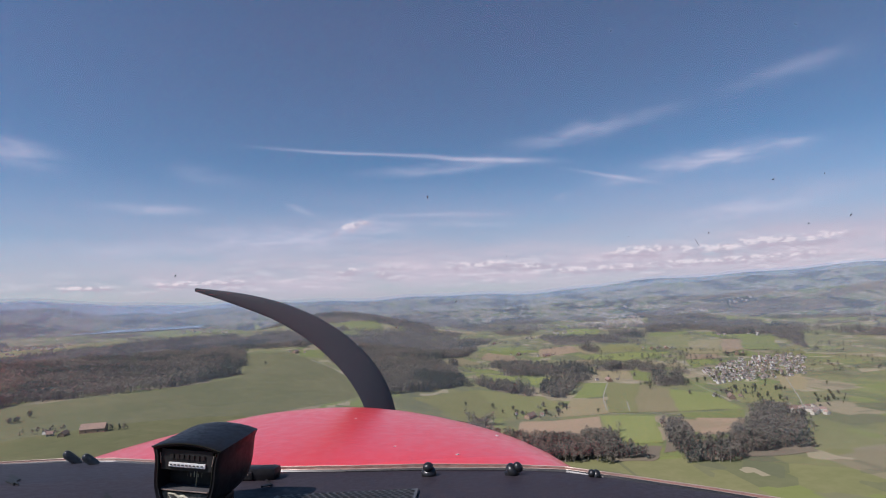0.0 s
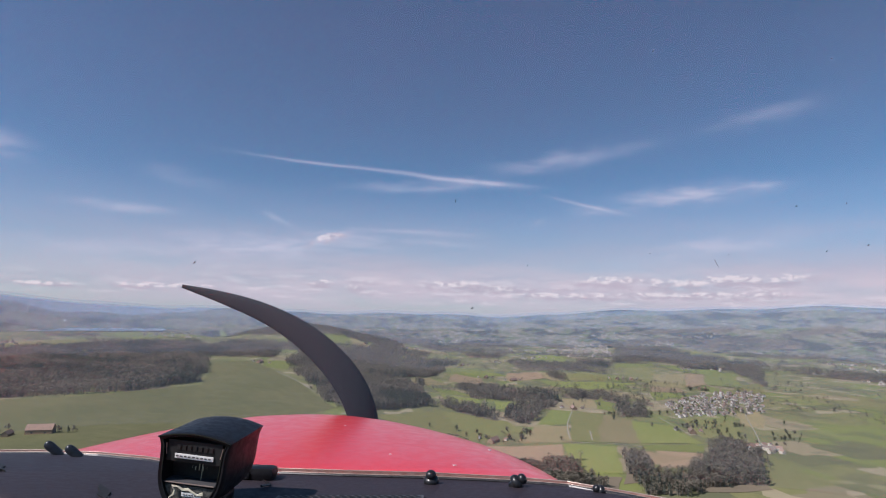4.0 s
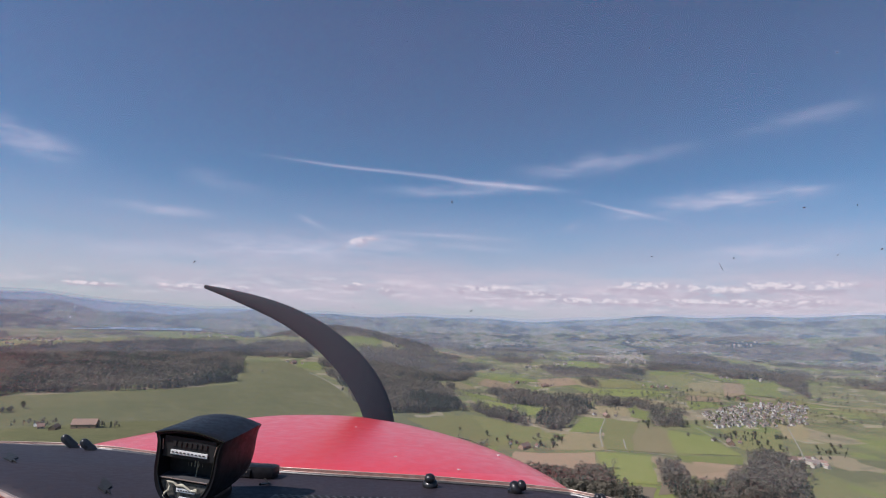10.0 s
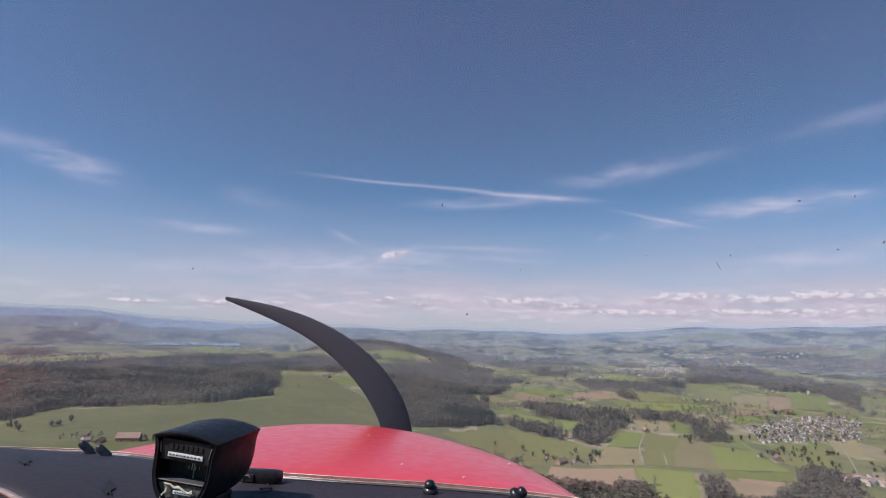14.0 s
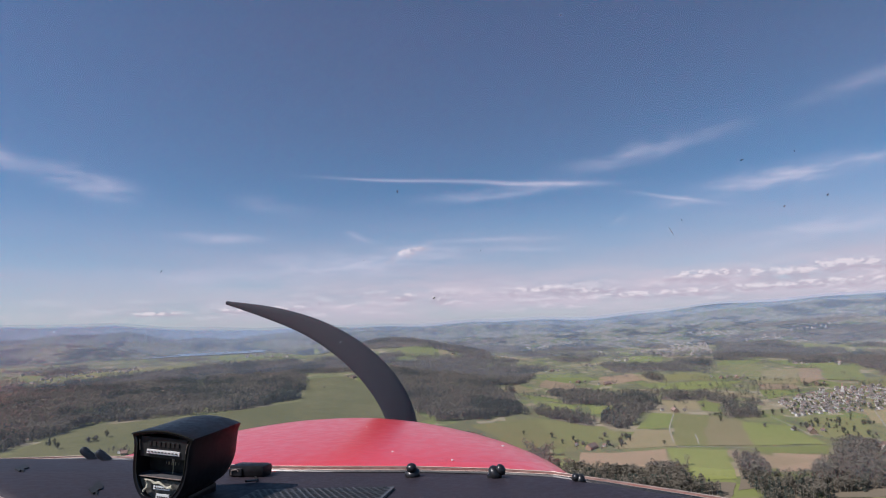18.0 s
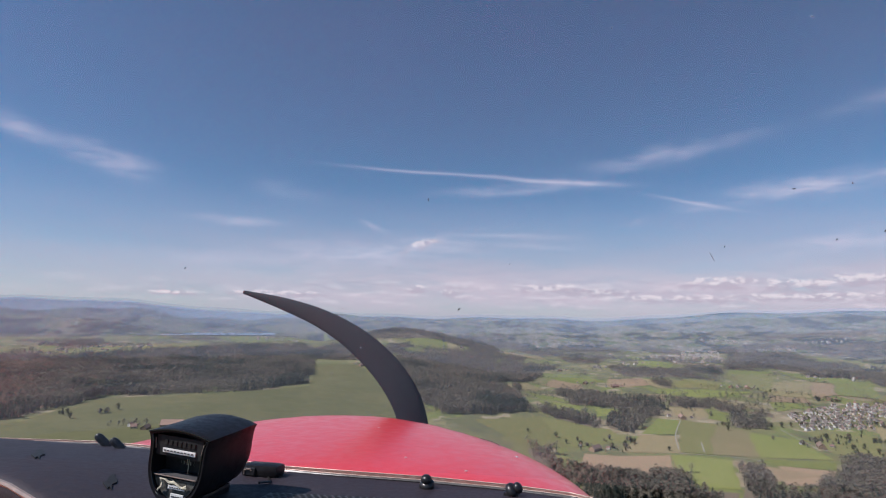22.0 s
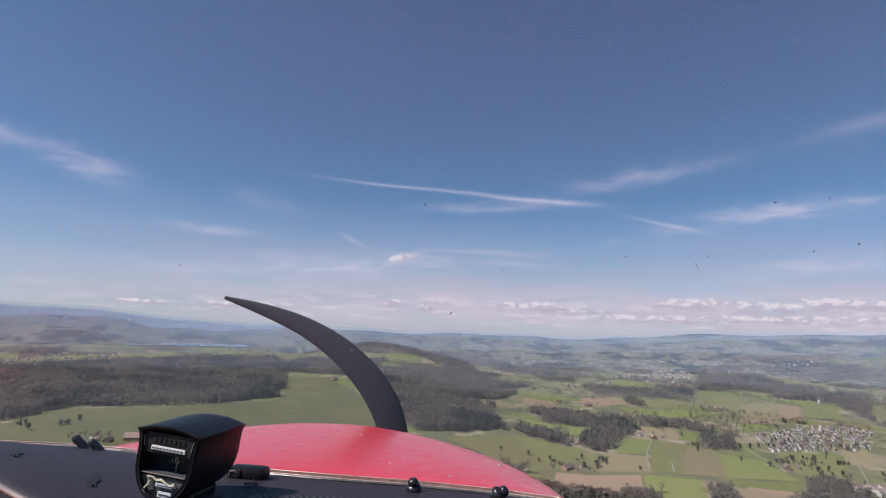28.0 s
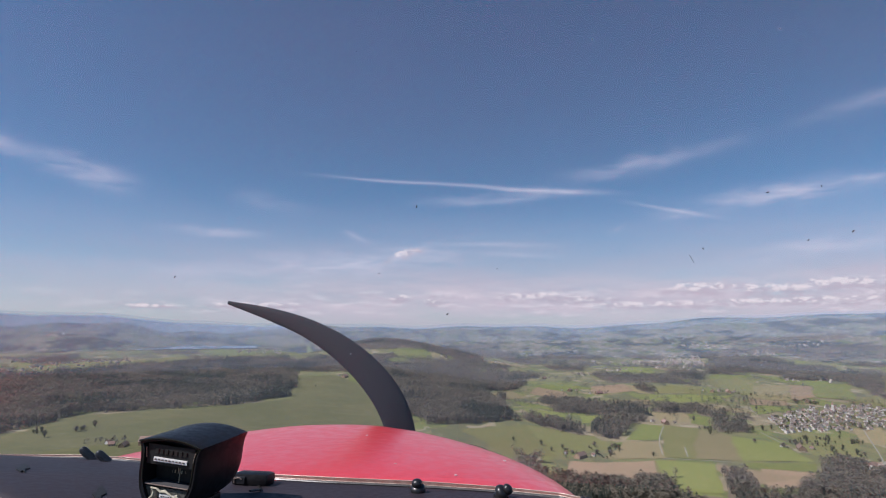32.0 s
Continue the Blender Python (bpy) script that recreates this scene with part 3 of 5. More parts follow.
def land(x, y):
    """Height of the ground: valley near zero, a plateau to the west, wooded hill, rising far slopes."""
    r, az = math.hypot(x, y), math.degrees(math.atan2(x, y))
    west = smooth(-13, -19, az)
    z = 50 * smooth(300, -430, x) * (1 - (1 - west) * smooth(2600, 3500, r)) + 14 * west * smooth(2600, 3600, r)
    z += bump(x, y, -330, 3060, 470, 330, 98) + bump(x, y, -2350, 3390, 330, 170, 84)
    z += bump(x, y, 850, 2300, 420, 360, 16) + bump(x, y, 1800, 3200, 700, 420, 24) - bump(x, y, 180, 850, 360, 300, 12)
    z += (5 * math.sin(x / 170 + 0.6) * math.cos(y / 210) + 3 * math.sin(x / 83 - y / 97)) * (1 - west * smooth(2600, 3300, r))
    far = smooth(3500 + 560 * west, 4850, r)
    folds = 0.0
    for ridge, wide, high, lie in ((3950, 110, 34, 0.0), (4240, 100, 42, 2.1), (4560, 80, 46, 4.4)):
        at = ridge + 90 * math.sin(az / 6.5 + lie)
        crest = 0.55 + 0.3 * math.sin(az / 4.1 + 1.7 * lie) + 0.15 * math.sin(az / 1.4 + lie)
        folds += high * crest * math.exp(-((r - at) / wide) ** 2) * (0.45 + 0.85 * smooth(6, -16, az)) * (1 - west)
    # a wooded ridge in the west, with a dip before the pale mountains behind it
    dip = 32 + 14 * math.sin(az / 2.3) + 9 * math.sin(az / 0.9 + 1)
    folds -= west * smooth(-60, -52, az) * dip * math.exp(-((r - 4640) / 150) ** 2)
    folds += west * 9 * math.sin(az / 0.75 + 2 * math.sin(az / 2.7)) * smooth(4700, 4830, r)
    folds += west * 16 * math.sin(az / 1.7 + r / 140) * math.exp(-((r - 4280) / 130) ** 2)
    return z * (1 - far) + far * skyline(az) + folds


def ground_sheet():
    azs = [-180 + 3 * i for i in range(41)] + [-60 + 0.75 * i for i in range(1, 160)] + [60 + 3 * i for i in range(40)]
    rs = [0.0] + [60 * 1.026 ** i for i in range(200) if 60 * 1.026 ** i < 3500] + [3500 + 35 * i for i in range(40)] + [4890]
    verts, faces = [(0, 0, land(0, 0))], []
    n = len(azs)
    for r in rs[1:]:
        for a in azs:
            x, y = r * math.sin(radians(a)), r * math.cos(radians(a))
            verts.append((x, y, land(x, y)))
    for j in range(n):
        faces.append((0, 1 + (j + 1) % n, 1 + j))
    for i in range(len(rs) - 2):
        for j in range(n):
            a, b = 1 + i * n + j, 1 + i * n + (j + 1) % n
            faces.append((a, b, b + n, a + n))
    which = [0] * n
    for i in range(len(rs) - 2):
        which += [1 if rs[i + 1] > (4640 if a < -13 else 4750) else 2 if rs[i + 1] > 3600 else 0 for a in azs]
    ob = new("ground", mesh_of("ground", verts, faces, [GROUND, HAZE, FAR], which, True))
    return tagged(ob, "rolling farmland with meadows, crops and hazy far hills", "ground", kind="structure")


def warp(x, y, reach):
    """Shifts a point so that straight outlines become natural."""
    v = Vector((x * 0.0065, y * 0.0065, 1.7))
    w = Vector((x * 0.021, y * 0.021, 5.2))
    return (x + reach * (noise.noise(v) + 0.4 * noise.noise(w)), y + reach * (noise.noise(v + Vector((31, 7, 3))) + 0.4 * noise.noise(w + Vector((5, 5, 9)))))


def drape(name, corners, nu, nv, lift, material, wave=0.0):
    """A patch between four corners, laid over the ground."""
    a, b, c, d = (Vector((*p, 0)) for p in corners)
    verts, faces = [], []
    for j in range(nv + 1):
        for i in range(nu + 1):
            u, v = i / nu, j / nv
            p = a.lerp(b, u).lerp(d.lerp(c, u), v)
            if wave:
                p = Vector((*warp(p.x, p.y, wave), 0))
            verts.append((p.x, p.y, land(p.x, p.y) + lift))
    for j in range(nv):
        for i in range(nu):
            k = j * (nu + 1) + i
            faces.append((k, k + nu + 1, k + nu + 2, k + 1))
    return new(name, mesh_of(name, verts, faces, [material], None, True))


KINDS = {
    "pasture": (PASTURE, "wide dark green pasture beside the forest", "meadow"),
    "meadow": (MEADOW, "dull green pasture with short grass", "meadow"),
    "meadow_bright": (BRIGHT, "fresh bright green spring meadow", "meadow"),
    "ploughed": (PLOUGH, "bare reddish-brown ploughed field in spring", "field"),
    "stubble": (STUBBLE, "pale tan field of dry stubble and soil", "field"),
}
layer = [0]


def field(kind, *corners):
    material, label, category = KINDS[kind]
    layer[0] += 1
    wide = max((Vector(corners[i]) - Vector(corners[i - 1])).length for i in range(4))
    n = max(5, min(36, int(wide / 14)))
    ob = drape("field" if category == "field" else "meadow", corners, n, n, 0.15 + 0.004 * (layer[0] % 45) + 0.13 * (Vector(corners[0]).length / 1000) ** 2, material, 11.0)
    return tagged(ob, label, category, kind="structure")


def lane(*points):
    """A gravel lane laid along a smooth line."""
    p = [Vector((*q, 0)) for q in points]
    p = [2 * p[0] - p[1]] + p + [2 * p[-1] - p[-2]]
    line = []
    for i in range(1, len(p) - 2):
        for k in range(12):
            t = k / 12
            line.append(0.5 * (2 * p[i] + (p[i + 1] - p[i - 1]) * t + (2 * p[i - 1] - 5 * p[i] + 4 * p[i + 1] - p[i + 2]) * t * t + (3 * p[i] - p[i - 1] - 3 * p[i + 1] + p[i + 2]) * t ** 3))
    verts, faces = [], []
    for i in range(len(line) - 1):
        side = (line[i + 1] - line[i]).normalized().cross(Vector((0, 0, 1))) * 1.15
        for s in (-1, 1):
            q = line[i] + side * s
            verts.append((q.x, q.y, land(q.x, q.y) + 0.4 + 0.14 * (q.length / 1000) ** 2))
    for i in range(len(line) - 2):
        faces.append((2 * i, 2 * i + 1, 2 * i + 3, 2 * i + 2))
    ob = new("road", mesh_of("road", verts, faces, [GRAVEL], None, True))
    return tagged(ob, "narrow pale gravel farm lane between fields", "road", kind="structure")


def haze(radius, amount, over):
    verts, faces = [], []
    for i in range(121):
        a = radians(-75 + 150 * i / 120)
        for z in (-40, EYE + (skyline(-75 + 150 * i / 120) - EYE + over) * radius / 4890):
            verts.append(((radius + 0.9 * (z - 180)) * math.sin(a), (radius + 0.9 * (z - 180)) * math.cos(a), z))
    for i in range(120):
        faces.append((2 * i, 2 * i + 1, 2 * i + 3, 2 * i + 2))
    # tint runs from a purplish reflection veil near to blue air haze far off
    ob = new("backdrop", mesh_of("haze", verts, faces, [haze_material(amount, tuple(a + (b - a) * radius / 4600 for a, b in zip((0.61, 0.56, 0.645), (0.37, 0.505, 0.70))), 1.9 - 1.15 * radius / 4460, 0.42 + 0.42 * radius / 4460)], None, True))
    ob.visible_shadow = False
    tagged(ob, "added see-through sheet standing in for bluish haze over the far country", "haze", kind="structure")


ground_sheet()
# leaning sheets added at growing distances in place of hazy air
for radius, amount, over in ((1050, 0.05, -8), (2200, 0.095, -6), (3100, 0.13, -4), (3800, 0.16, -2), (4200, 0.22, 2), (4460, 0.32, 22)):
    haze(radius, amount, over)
lake = drape("water", ((-1840, 3187), (-1218, 3441), (-1352, 3818), (-2025, 3507)), 40, 6, 0, LAKE, 40.0)
for v in lake.data.vertices:
    v.co.z = 68.5
tagged(lake, "long blue-grey lake lying beyond the plateau", "lake", kind="structure")
field('pasture', (-1000, 640), (-640, 810), (-420, 770), (-520, 470))
field('pasture', (-520, 470), (-420, 770), (-262, 800), (-270, 480))
field('pasture', (-648, 804), (-694, 1024), (-526, 1108), (-423, 765))
field('pasture', (-423, 765), (-526, 1108), (-363, 1302), (-264, 795))
field('pasture', (-277, 833), (-390, 1402), (-269, 1660), (-60, 1147))
field('pasture', (-390, 1402), (-477, 1740), (-364, 1794), (-262, 1636))
field('meadow_bright', (-349, 1813), (-213, 1906), (-249, 1695), (-312, 1711))
field('meadow', (-1683, 2458), (-1323, 2760), (-1217, 2539), (-1365, 1997))
field('stubble', (-1556, 2539), (-1443, 2668), (-1391, 2534), (-1450, 2387))
field('meadow_bright', (-1398, 3186), (-954, 3346), (-809, 2892), (-1157, 2702))
field('meadow', (-1619, 2084), (-1584, 2315), (-1343, 1964), (-1380, 1780))
field('stubble', (-1228, 3255), (-1017, 3328), (-993, 3304), (-1132, 3084))
field('meadow_bright', (-981, 3781), (-530, 3106), (-528, 2856), (-746, 2913))
field('meadow_bright', (-314, 2816), (-113, 2959), (-68, 2722), (-308, 2529))
field('stubble', (-111, 2908), (-28, 2776), (-13, 2665), (-93, 2642))
field('meadow', (14, 1100), (152, 1193), (196, 1005), (93, 975))
field('meadow', (152, 1193), (293, 1148), (315, 1071), (185, 1000))
field('stubble', (104, 1693), (193, 1845), (246, 1705), (110, 1590))
field('ploughed', (297, 1975), (381, 1858), (337, 1690), (253, 1810))
field('meadow_bright', (171, 1638), (232, 1556), (273, 1377), (185, 1494))
field('meadow_bright', (185, 1438), (271, 1369), (252, 1274), (184, 1283))
field('meadow_bright', (295, 1341), (383, 1381), (377, 1312), (286, 1259))
field('ploughed', (499, 1991), (616, 2013), (611, 1822), (441, 1765))
field('stubble', (611, 1997), (662, 1890), (611, 1748), (586, 1777))
field('stubble', (460, 1618), (575, 1648), (549, 1574), (430, 1542))
field('meadow_bright', (607, 1737), (877, 1759), (702, 1621), (568, 1629))
field('stubble', (689, 1639), (778, 1505), (756, 1408), (666, 1549))
field('ploughed', (879, 1690), (949, 1630), (915, 1530), (825, 1566))
field('stubble', (1076, 2029), (1244, 2073), (969, 1623), (890, 1701))
field('ploughed', (1244, 2073), (1291, 2032), (1093, 1704), (976, 1621))
field('meadow', (959, 2124), (1242, 2303), (925, 1750), (916, 1981))
field('meadow_bright', (1296, 2391), (1495, 2331), (1347, 1984), (1255, 2091))
field('meadow_bright', (1320, 2063), (1473, 2106), (1184, 1665), (1095, 1704))
field('stubble', (1426, 2451), (1557, 2427), (1503, 2326), (1375, 2345))
field('meadow', (1196, 1717), (1407, 1841), (1193, 1565), (1073, 1522))
field('meadow_bright', (888, 1515), (820, 1556), (760, 1406), (841, 1449))
field('meadow_bright', (431, 1282), (474, 1268), (410, 1120), (347, 1122))
field('meadow', (474, 1268), (542, 1241), (404, 966), (362, 989))
field('stubble', (346, 1117), (402, 1105), (363, 981), (267, 995))
field('stubble', (535, 1226), (559, 1136), (478, 954), (406, 969))
field('meadow_bright', (559, 1136), (616, 1080), (594, 949), (478, 954))
field('ploughed', (208, 973), (340, 968), (309, 857), (176, 887))
field('meadow_bright', (343, 971), (419, 930), (372, 792), (304, 796))
field('ploughed', (420, 926), (455, 905), (533, 856), (394, 812))
field('meadow_bright', (475, 943), (587, 938), (560, 892), (471, 910))
field('ploughed', (488, 909), (556, 885), (502, 809), (440, 810))
field('stubble', (866, 1245), (948, 1251), (810, 1075), (788, 1107))
field('meadow', (692, 1170), (804, 1151), (681, 943), (622, 992))
field('stubble', (635, 890), (661, 884), (634, 849), (617, 857))
field('stubble', (505, 1454), (609, 1454), (554, 1325), (490, 1344))
field('meadow_bright', (617, 1462), (636, 1381), (578, 1257), (550, 1308))
field('stubble', (202, 2505), (312, 2474), (342, 2130), (229, 2281))
field('meadow_bright', (285, 2181), (431, 2047), (494, 1900), (311, 1944))
field('stubble', (519, 2575), (678, 2586), (610, 2331), (472, 2344))
field('meadow', (745, 1956), (843, 1915), (781, 1778), (636, 1768))
field('meadow_bright', (889, 2935), (972, 2681), (866, 2392), (750, 2483))
field('meadow_bright', (1037, 2269), (1279, 2404), (1234, 2300), (984, 2132))
field('stubble', (181, 2975), (381, 2898), (384, 2713), (203, 2867))
field('ploughed', (356, 3498), (542, 3341), (472, 3109), (318, 3134))
field('meadow_bright', (53, 2615), (213, 2632), (224, 2470), (72, 2401))
field('meadow_bright', (732, 3016), (958, 3160), (923, 2949), (730, 2894))
lane((473, 1268), (404, 1110), (362, 977))
lane((428, 1051), (398, 963))
lane((-265, 1635), (-137, 1350), (-63, 1218))
lane((361, 974), (458, 938), (469, 923))
lane((755, 1398), (788, 1512), (798, 1603))
lane((283, 1362), (271, 1291), (266, 1250))
lane((889, 1236), (740, 995), (669, 894))
lane((565, 1619), (663, 1747), (776, 1807))
lane((627, 1001), (620, 1052), (643, 1207))

# ---- woods and trees ----
rng = np.random.default_rng(7)
luck = random.Random(5)
FAR_FARMS = []


def trees_mesh(name, base, heights, conifer, k, trunk=True, leaf=0.085):
    """Many trees in one mesh: each a thin trunk and a loose crown of small facets."""
    n = len(base)
    up = rng.random((n, k)) ** np.where(conifer, 1.25, 0.75)[:, None]
    ang, rad = rng.random((n, k)) * 2 * np.pi, np.sqrt(rng.random((n, k)))
    wide = np.where(conifer[:, None], 0.19 * (1.05 - up), 0.27 * np.sqrt(np.clip(1.02 - (2 * up - 1.0) ** 2, 0.05, 1)))
    low = np.where(conifer, 0.06, 0.26)[:, None]
    h = heights[:, None]
    c = np.stack([base[:, :1] + h * wide * rad * np.cos(ang), base[:, 1:2] + h * wide * rad * np.sin(ang), base[:, 2:3] + h * (low + (1 - low) * up)], -1)
    size = (h * leaf * (0.7 + 0.8 * rng.random((n, k))))[..., None, None]
    tri = rng.normal(size=(n, k, 3, 3))
    tri -= tri.mean(2, keepdims=True)
    tri /= np.linalg.norm(tri, axis=-1, keepdims=True) + 1e-6
    tri[..., 2] *= 0.45
    v = (c[:, :, None, :] + tri * size).reshape(-1, 3)
    f = np.arange(len(v)).reshape(-1, 3)
    which = np.repeat(np.where(conifer, 1, 0), k)
    if trunk:
        a = np.arange(3) * 2 * np.pi / 3
        ring = np.stack([np.cos(a), np.sin(a), 0 * a], -1)
        foot = base[:, None, :] + ring[None] * (heights * 0.024)[:, None, None] - np.array([0, 0, 0.5])
        top = base[:, None, :] + ring[None] * (heights * 0.006)[:, None, None] + np.stack([0 * heights, 0 * heights, heights * 0.8], -1)[:, None, :]
        tv = np.concatenate([foot, top], 1).reshape(-1, 3)
        o = len(v) + 6 * np.arange(n)[:, None, None]
        tf = (np.array([[0, 1, 4], [0, 4, 3], [1, 2, 5], [1, 5, 4], [2, 0, 3], [2, 3, 5]])[None] + o).reshape(-1, 3)
        v, f = np.concatenate([v, tv]), np.concatenate([f, tf])
        which = np.concatenate([which, np.full(len(tf), 2)])
    me = bpy.data.meshes.new(name)
    me.vertices.add(len(v))
    me.vertices.foreach_set("co", v.astype(np.float32).ravel())
    me.loops.add(3 * len(f))
    me.loops.foreach_set("vertex_index", f.astype(np.int32).ravel())
    me.polygons.add(len(f))
    me.polygons.foreach_set("loop_start", np.arange(0, 3 * len(f), 3, dtype=np.int32))
    me.polygons.foreach_set("material_index", which.astype(np.int32))
    for m in (TWIGS, NEEDLES, BARK):
        me.materials.append(m)
    me.update(calc_edges=True)
    return me


WOOD_WARP = 28.0


def wood(*corners, dark=0.12, tall=18.5):
    """A forest between four corners: its floor and its trees."""
    a, b, c, d = (np.array(p, float) for p in corners)
    mid = (a + b + c + d) / 4
    r = np.hypot(*mid)
    gap = 3.9 + 0.0022 * r
    area = 0.5 * abs((c - a)[0] * (d - b)[1] - (c - a)[1] * (d - b)[0])
    gap = max(gap, math.sqrt(area / 8500))
    nu = max(2, int(0.5 * (np.hypot(*(b - a)) + np.hypot(*(c - d))) / gap))
    nv = max(2, int(area / gap ** 2 / nu))
    n = nu * nv
    u = (np.repeat(np.arange(nu), nv)[:, None] + rng.random((n, 1))) / nu
    v = (np.tile(np.arange(nv), nu)[:, None] + rng.random((n, 1))) / nv
    p = (a + (b - a) * u) * (1 - v) + (d + (c - d) * u) * v + rng.normal(size=(n, 2)) * gap * 0.5
    edge = np.minimum(np.minimum(u, 1 - u) * nu, np.minimum(v, 1 - v) * nv)[:, 0] * gap / 45
    ragged = np.array([noise.noise(Vector((x * 0.011, y * 0.011, 8.0))) + 0.5 * noise.noise(Vector((x * 0.035, y * 0.035, 2.0))) for x, y in p])
    keep = edge + 1.1 * ragged > 0.06
    p = [warp(x, y, WOOD_WARP) for x, y in p[keep]]
    n = len(p)
    if n < 4:
        return
    base = np.array([(x, y, land(x, y)) for x, y in p])
    patch = np.array([noise.noise(Vector((x * 0.006, y * 0.006, 3.0))) for x, y in p])
    conifer = (patch * 1.1 + rng.random(n) * 0.5) > 0.62 - dark
    heights = tall * (0.66 + 0.3 * rng.random(n) + 0.5 * np.array([noise.noise(Vector((x * 0.03, y * 0.03, 6.0))) for x, y in p])) * np.where(conifer, 1.08, 1.0)
    near = r < 1700
    me = trees_mesh("forest", base, heights, conifer, 58 if near else 22, r < 2200, 0.085 if near else 0.13)
    ob = new("forest", me)
    tagged(ob, "mixed forest of bare brown broadleaf trees and dark conifers", "forest", kind="stuff")
    m = max(5, min(24, int(math.sqrt(area) / 30)))
    inner = [tuple(mid + (q - mid) * 0.86) for q in (a, b, c, d)]
    floor = drape("forest_floor", inner, 2 * m, 2 * m, 0.36 + 0.14 * (r / 1000) ** 2, LITTER, WOOD_WARP)
    tagged(floor, "brown leaf litter on the forest floor", "forest floor", kind="structure")


def tree_kind(seed, leafy, conifer=False):
    """One free-standing tree with trunk and crown, about ten metres high."""
    global rng
    rng = np.random.default_rng(seed)
    root = new("tree")
    bm = bmesh.new()
    tube(bm, [(0, 0, -0.4), (0.1, 0, 1.6), (0.05, 0.1, 3.4), (0.2, 0.1, 6.0)], 0.24, 7)
    for i in range(5):
        a = i * 1.26 + seed
        tube(bm, [(0.06, 0.05, 2.4 + 0.5 * i), (0.9 * math.cos(a), 0.9 * math.sin(a), 3.6 + 0.6 * i), (1.9 * math.cos(a + 0.3), 1.9 * math.sin(a + 0.3), 5.0 + 0.6 * i)], 0.1, 5)
    part("trunk", bm, BARK, root)
    k = 420
    if conifer:
        up = rng.random(k) ** 1.3
        wide = 2.3 * (1.04 - up)
    else:
        up = rng.random(k)
        wide = 3.4 * np.sqrt(np.clip(1 - (2 * up - 0.95) ** 2, 0.05, 1)) * (0.85 + 0.3 * np.sin(seed + 5 * up))
    ang, rad = rng.random(k) * 6.283, rng.random(k) ** 0.45
    lobes = 1 + 0.22 * np.sin(3 * ang + seed + 4 * up)
    c = np.stack([wide * lobes * rad * np.cos(ang), wide * lobes * rad * np.sin(ang), (0.6 if conifer else 1.1) + up * (9.0 if conifer else 7.0)], -1)
    tri = rng.normal(size=(k, 4, 3))
    tri /= np.linalg.norm(tri, axis=-1, keepdims=True)
    v = (c[:, None, :] + tri * (0.42 + 0.3 * rng.random((k, 1, 1)))).reshape(-1, 3)
    faces = []
    for i in range(0, 4 * k, 4):
        faces += [(i, i + 1, i + 2), (i, i + 2, i + 3)]
    crown = new("crown", mesh_of("crown", v.tolist(), faces, [NEEDLES if conifer else LEAVES if leafy else TWIGS]))
    crown.parent = root
    label = "dark green free-standing conifer on grass" if conifer else "round leafy field tree in fresh leaf" if leafy else "bare brown field tree with fine twigs"
    return tagged(root, label, "tree", "field trees")


TREES = [tree_kind(3, True), tree_kind(11, False), tree_kind(23, True), tree_kind(31, False, True), tree_kind(47, True)]
used = set()


single = [0]
REST = []


def tree(x, y, size=1.0):
    """A field tree; past three hundred they are gathered in one mesh."""
    single[0] += 1
    if single[0] > 290:
        REST.append((x, y, land(x, y) + 0.2, 9.0 * size))
        return
    i = (0, 1, 2, 4, 1, 0, 2, 4, 3)[int(abs(x * 7 + y * 3)) % 9]
    m = pose(x, y, land(x, y) + 0.3, 0, 0, (x * 13) % 360) @ Matrix.Diagonal((size, size, size * 1.1, 1))
    if i not in used:
        used.add(i)
        TREES[i].matrix_basis = m
        return
    base = TREES[i]
    ob = copy_thing(base, m)
    ob.matrix_basis = m


rng = np.random.default_rng(21)
wood((-1950, 1700), (-1300, 1800), (-900, 1180), (-1350, 1000), dark=0.34)
wood((-1350, 1010), (-900, 1190), (-670, 830), (-960, 640), dark=0.34)
wood((-1297, 1898), (-1169, 2441), (-513, 1114), (-716, 1057), dark=0.34)
wood((-1195, 2494), (-728, 2556), (-377, 1349), (-513, 1114), dark=0.34)
wood((-1167, 1433), (-1265, 1853), (-716, 1057), (-659, 817), dark=0.34)
wood((-1366, 1674), (-1350, 1890), (-1265, 1853), (-1115, 1370), dark=0.34)
wood((-711, 2498), (-356, 2310), (-325, 1884), (-560, 1983), dark=0.34)
wood((-704, 2714), (-292, 2621), (-265, 2380), (-624, 2362))
wood((-760, 3080), (-300, 3280), (-150, 2850), (-600, 2760))
wood((-300, 3280), (150, 3180), (120, 2800), (-150, 2850))
wood((-270, 2426), (138, 2730), (124, 1777), (-268, 1759))
wood((-264, 1737), (118, 1703), (158, 1239), (-47, 1113))
wood((130, 2577), (382, 2372), (184, 1841), (114, 1770))
wood((162, 1265), (253, 1281), (292, 1134), (168, 1178))
wood((351, 1549), (555, 1583), (488, 1404), (333, 1369))
wood((322, 1301), (505, 1454), (335, 1109), (294, 1143))
wood((259, 1679), (389, 1595), (337, 1385), (249, 1357))
wood((542, 1556), (679, 1519), (638, 1430), (511, 1470))
wood((671, 1501), (712, 1436), (664, 1342), (626, 1404))
wood((708, 1427), (743, 1383), (706, 1321), (673, 1359))
wood((608, 1322), (676, 1294), (623, 1175), (558, 1190))
wood((585, 2343), (829, 2171), (859, 1941), (539, 2067))
wood((647, 1969), (687, 1856), (629, 1726), (602, 1798))
wood((1519, 3325), (1771, 3136), (1812, 2755), (1089, 2381))
wood((1378, 2370), (1477, 2304), (1390, 2170), (1321, 2254))
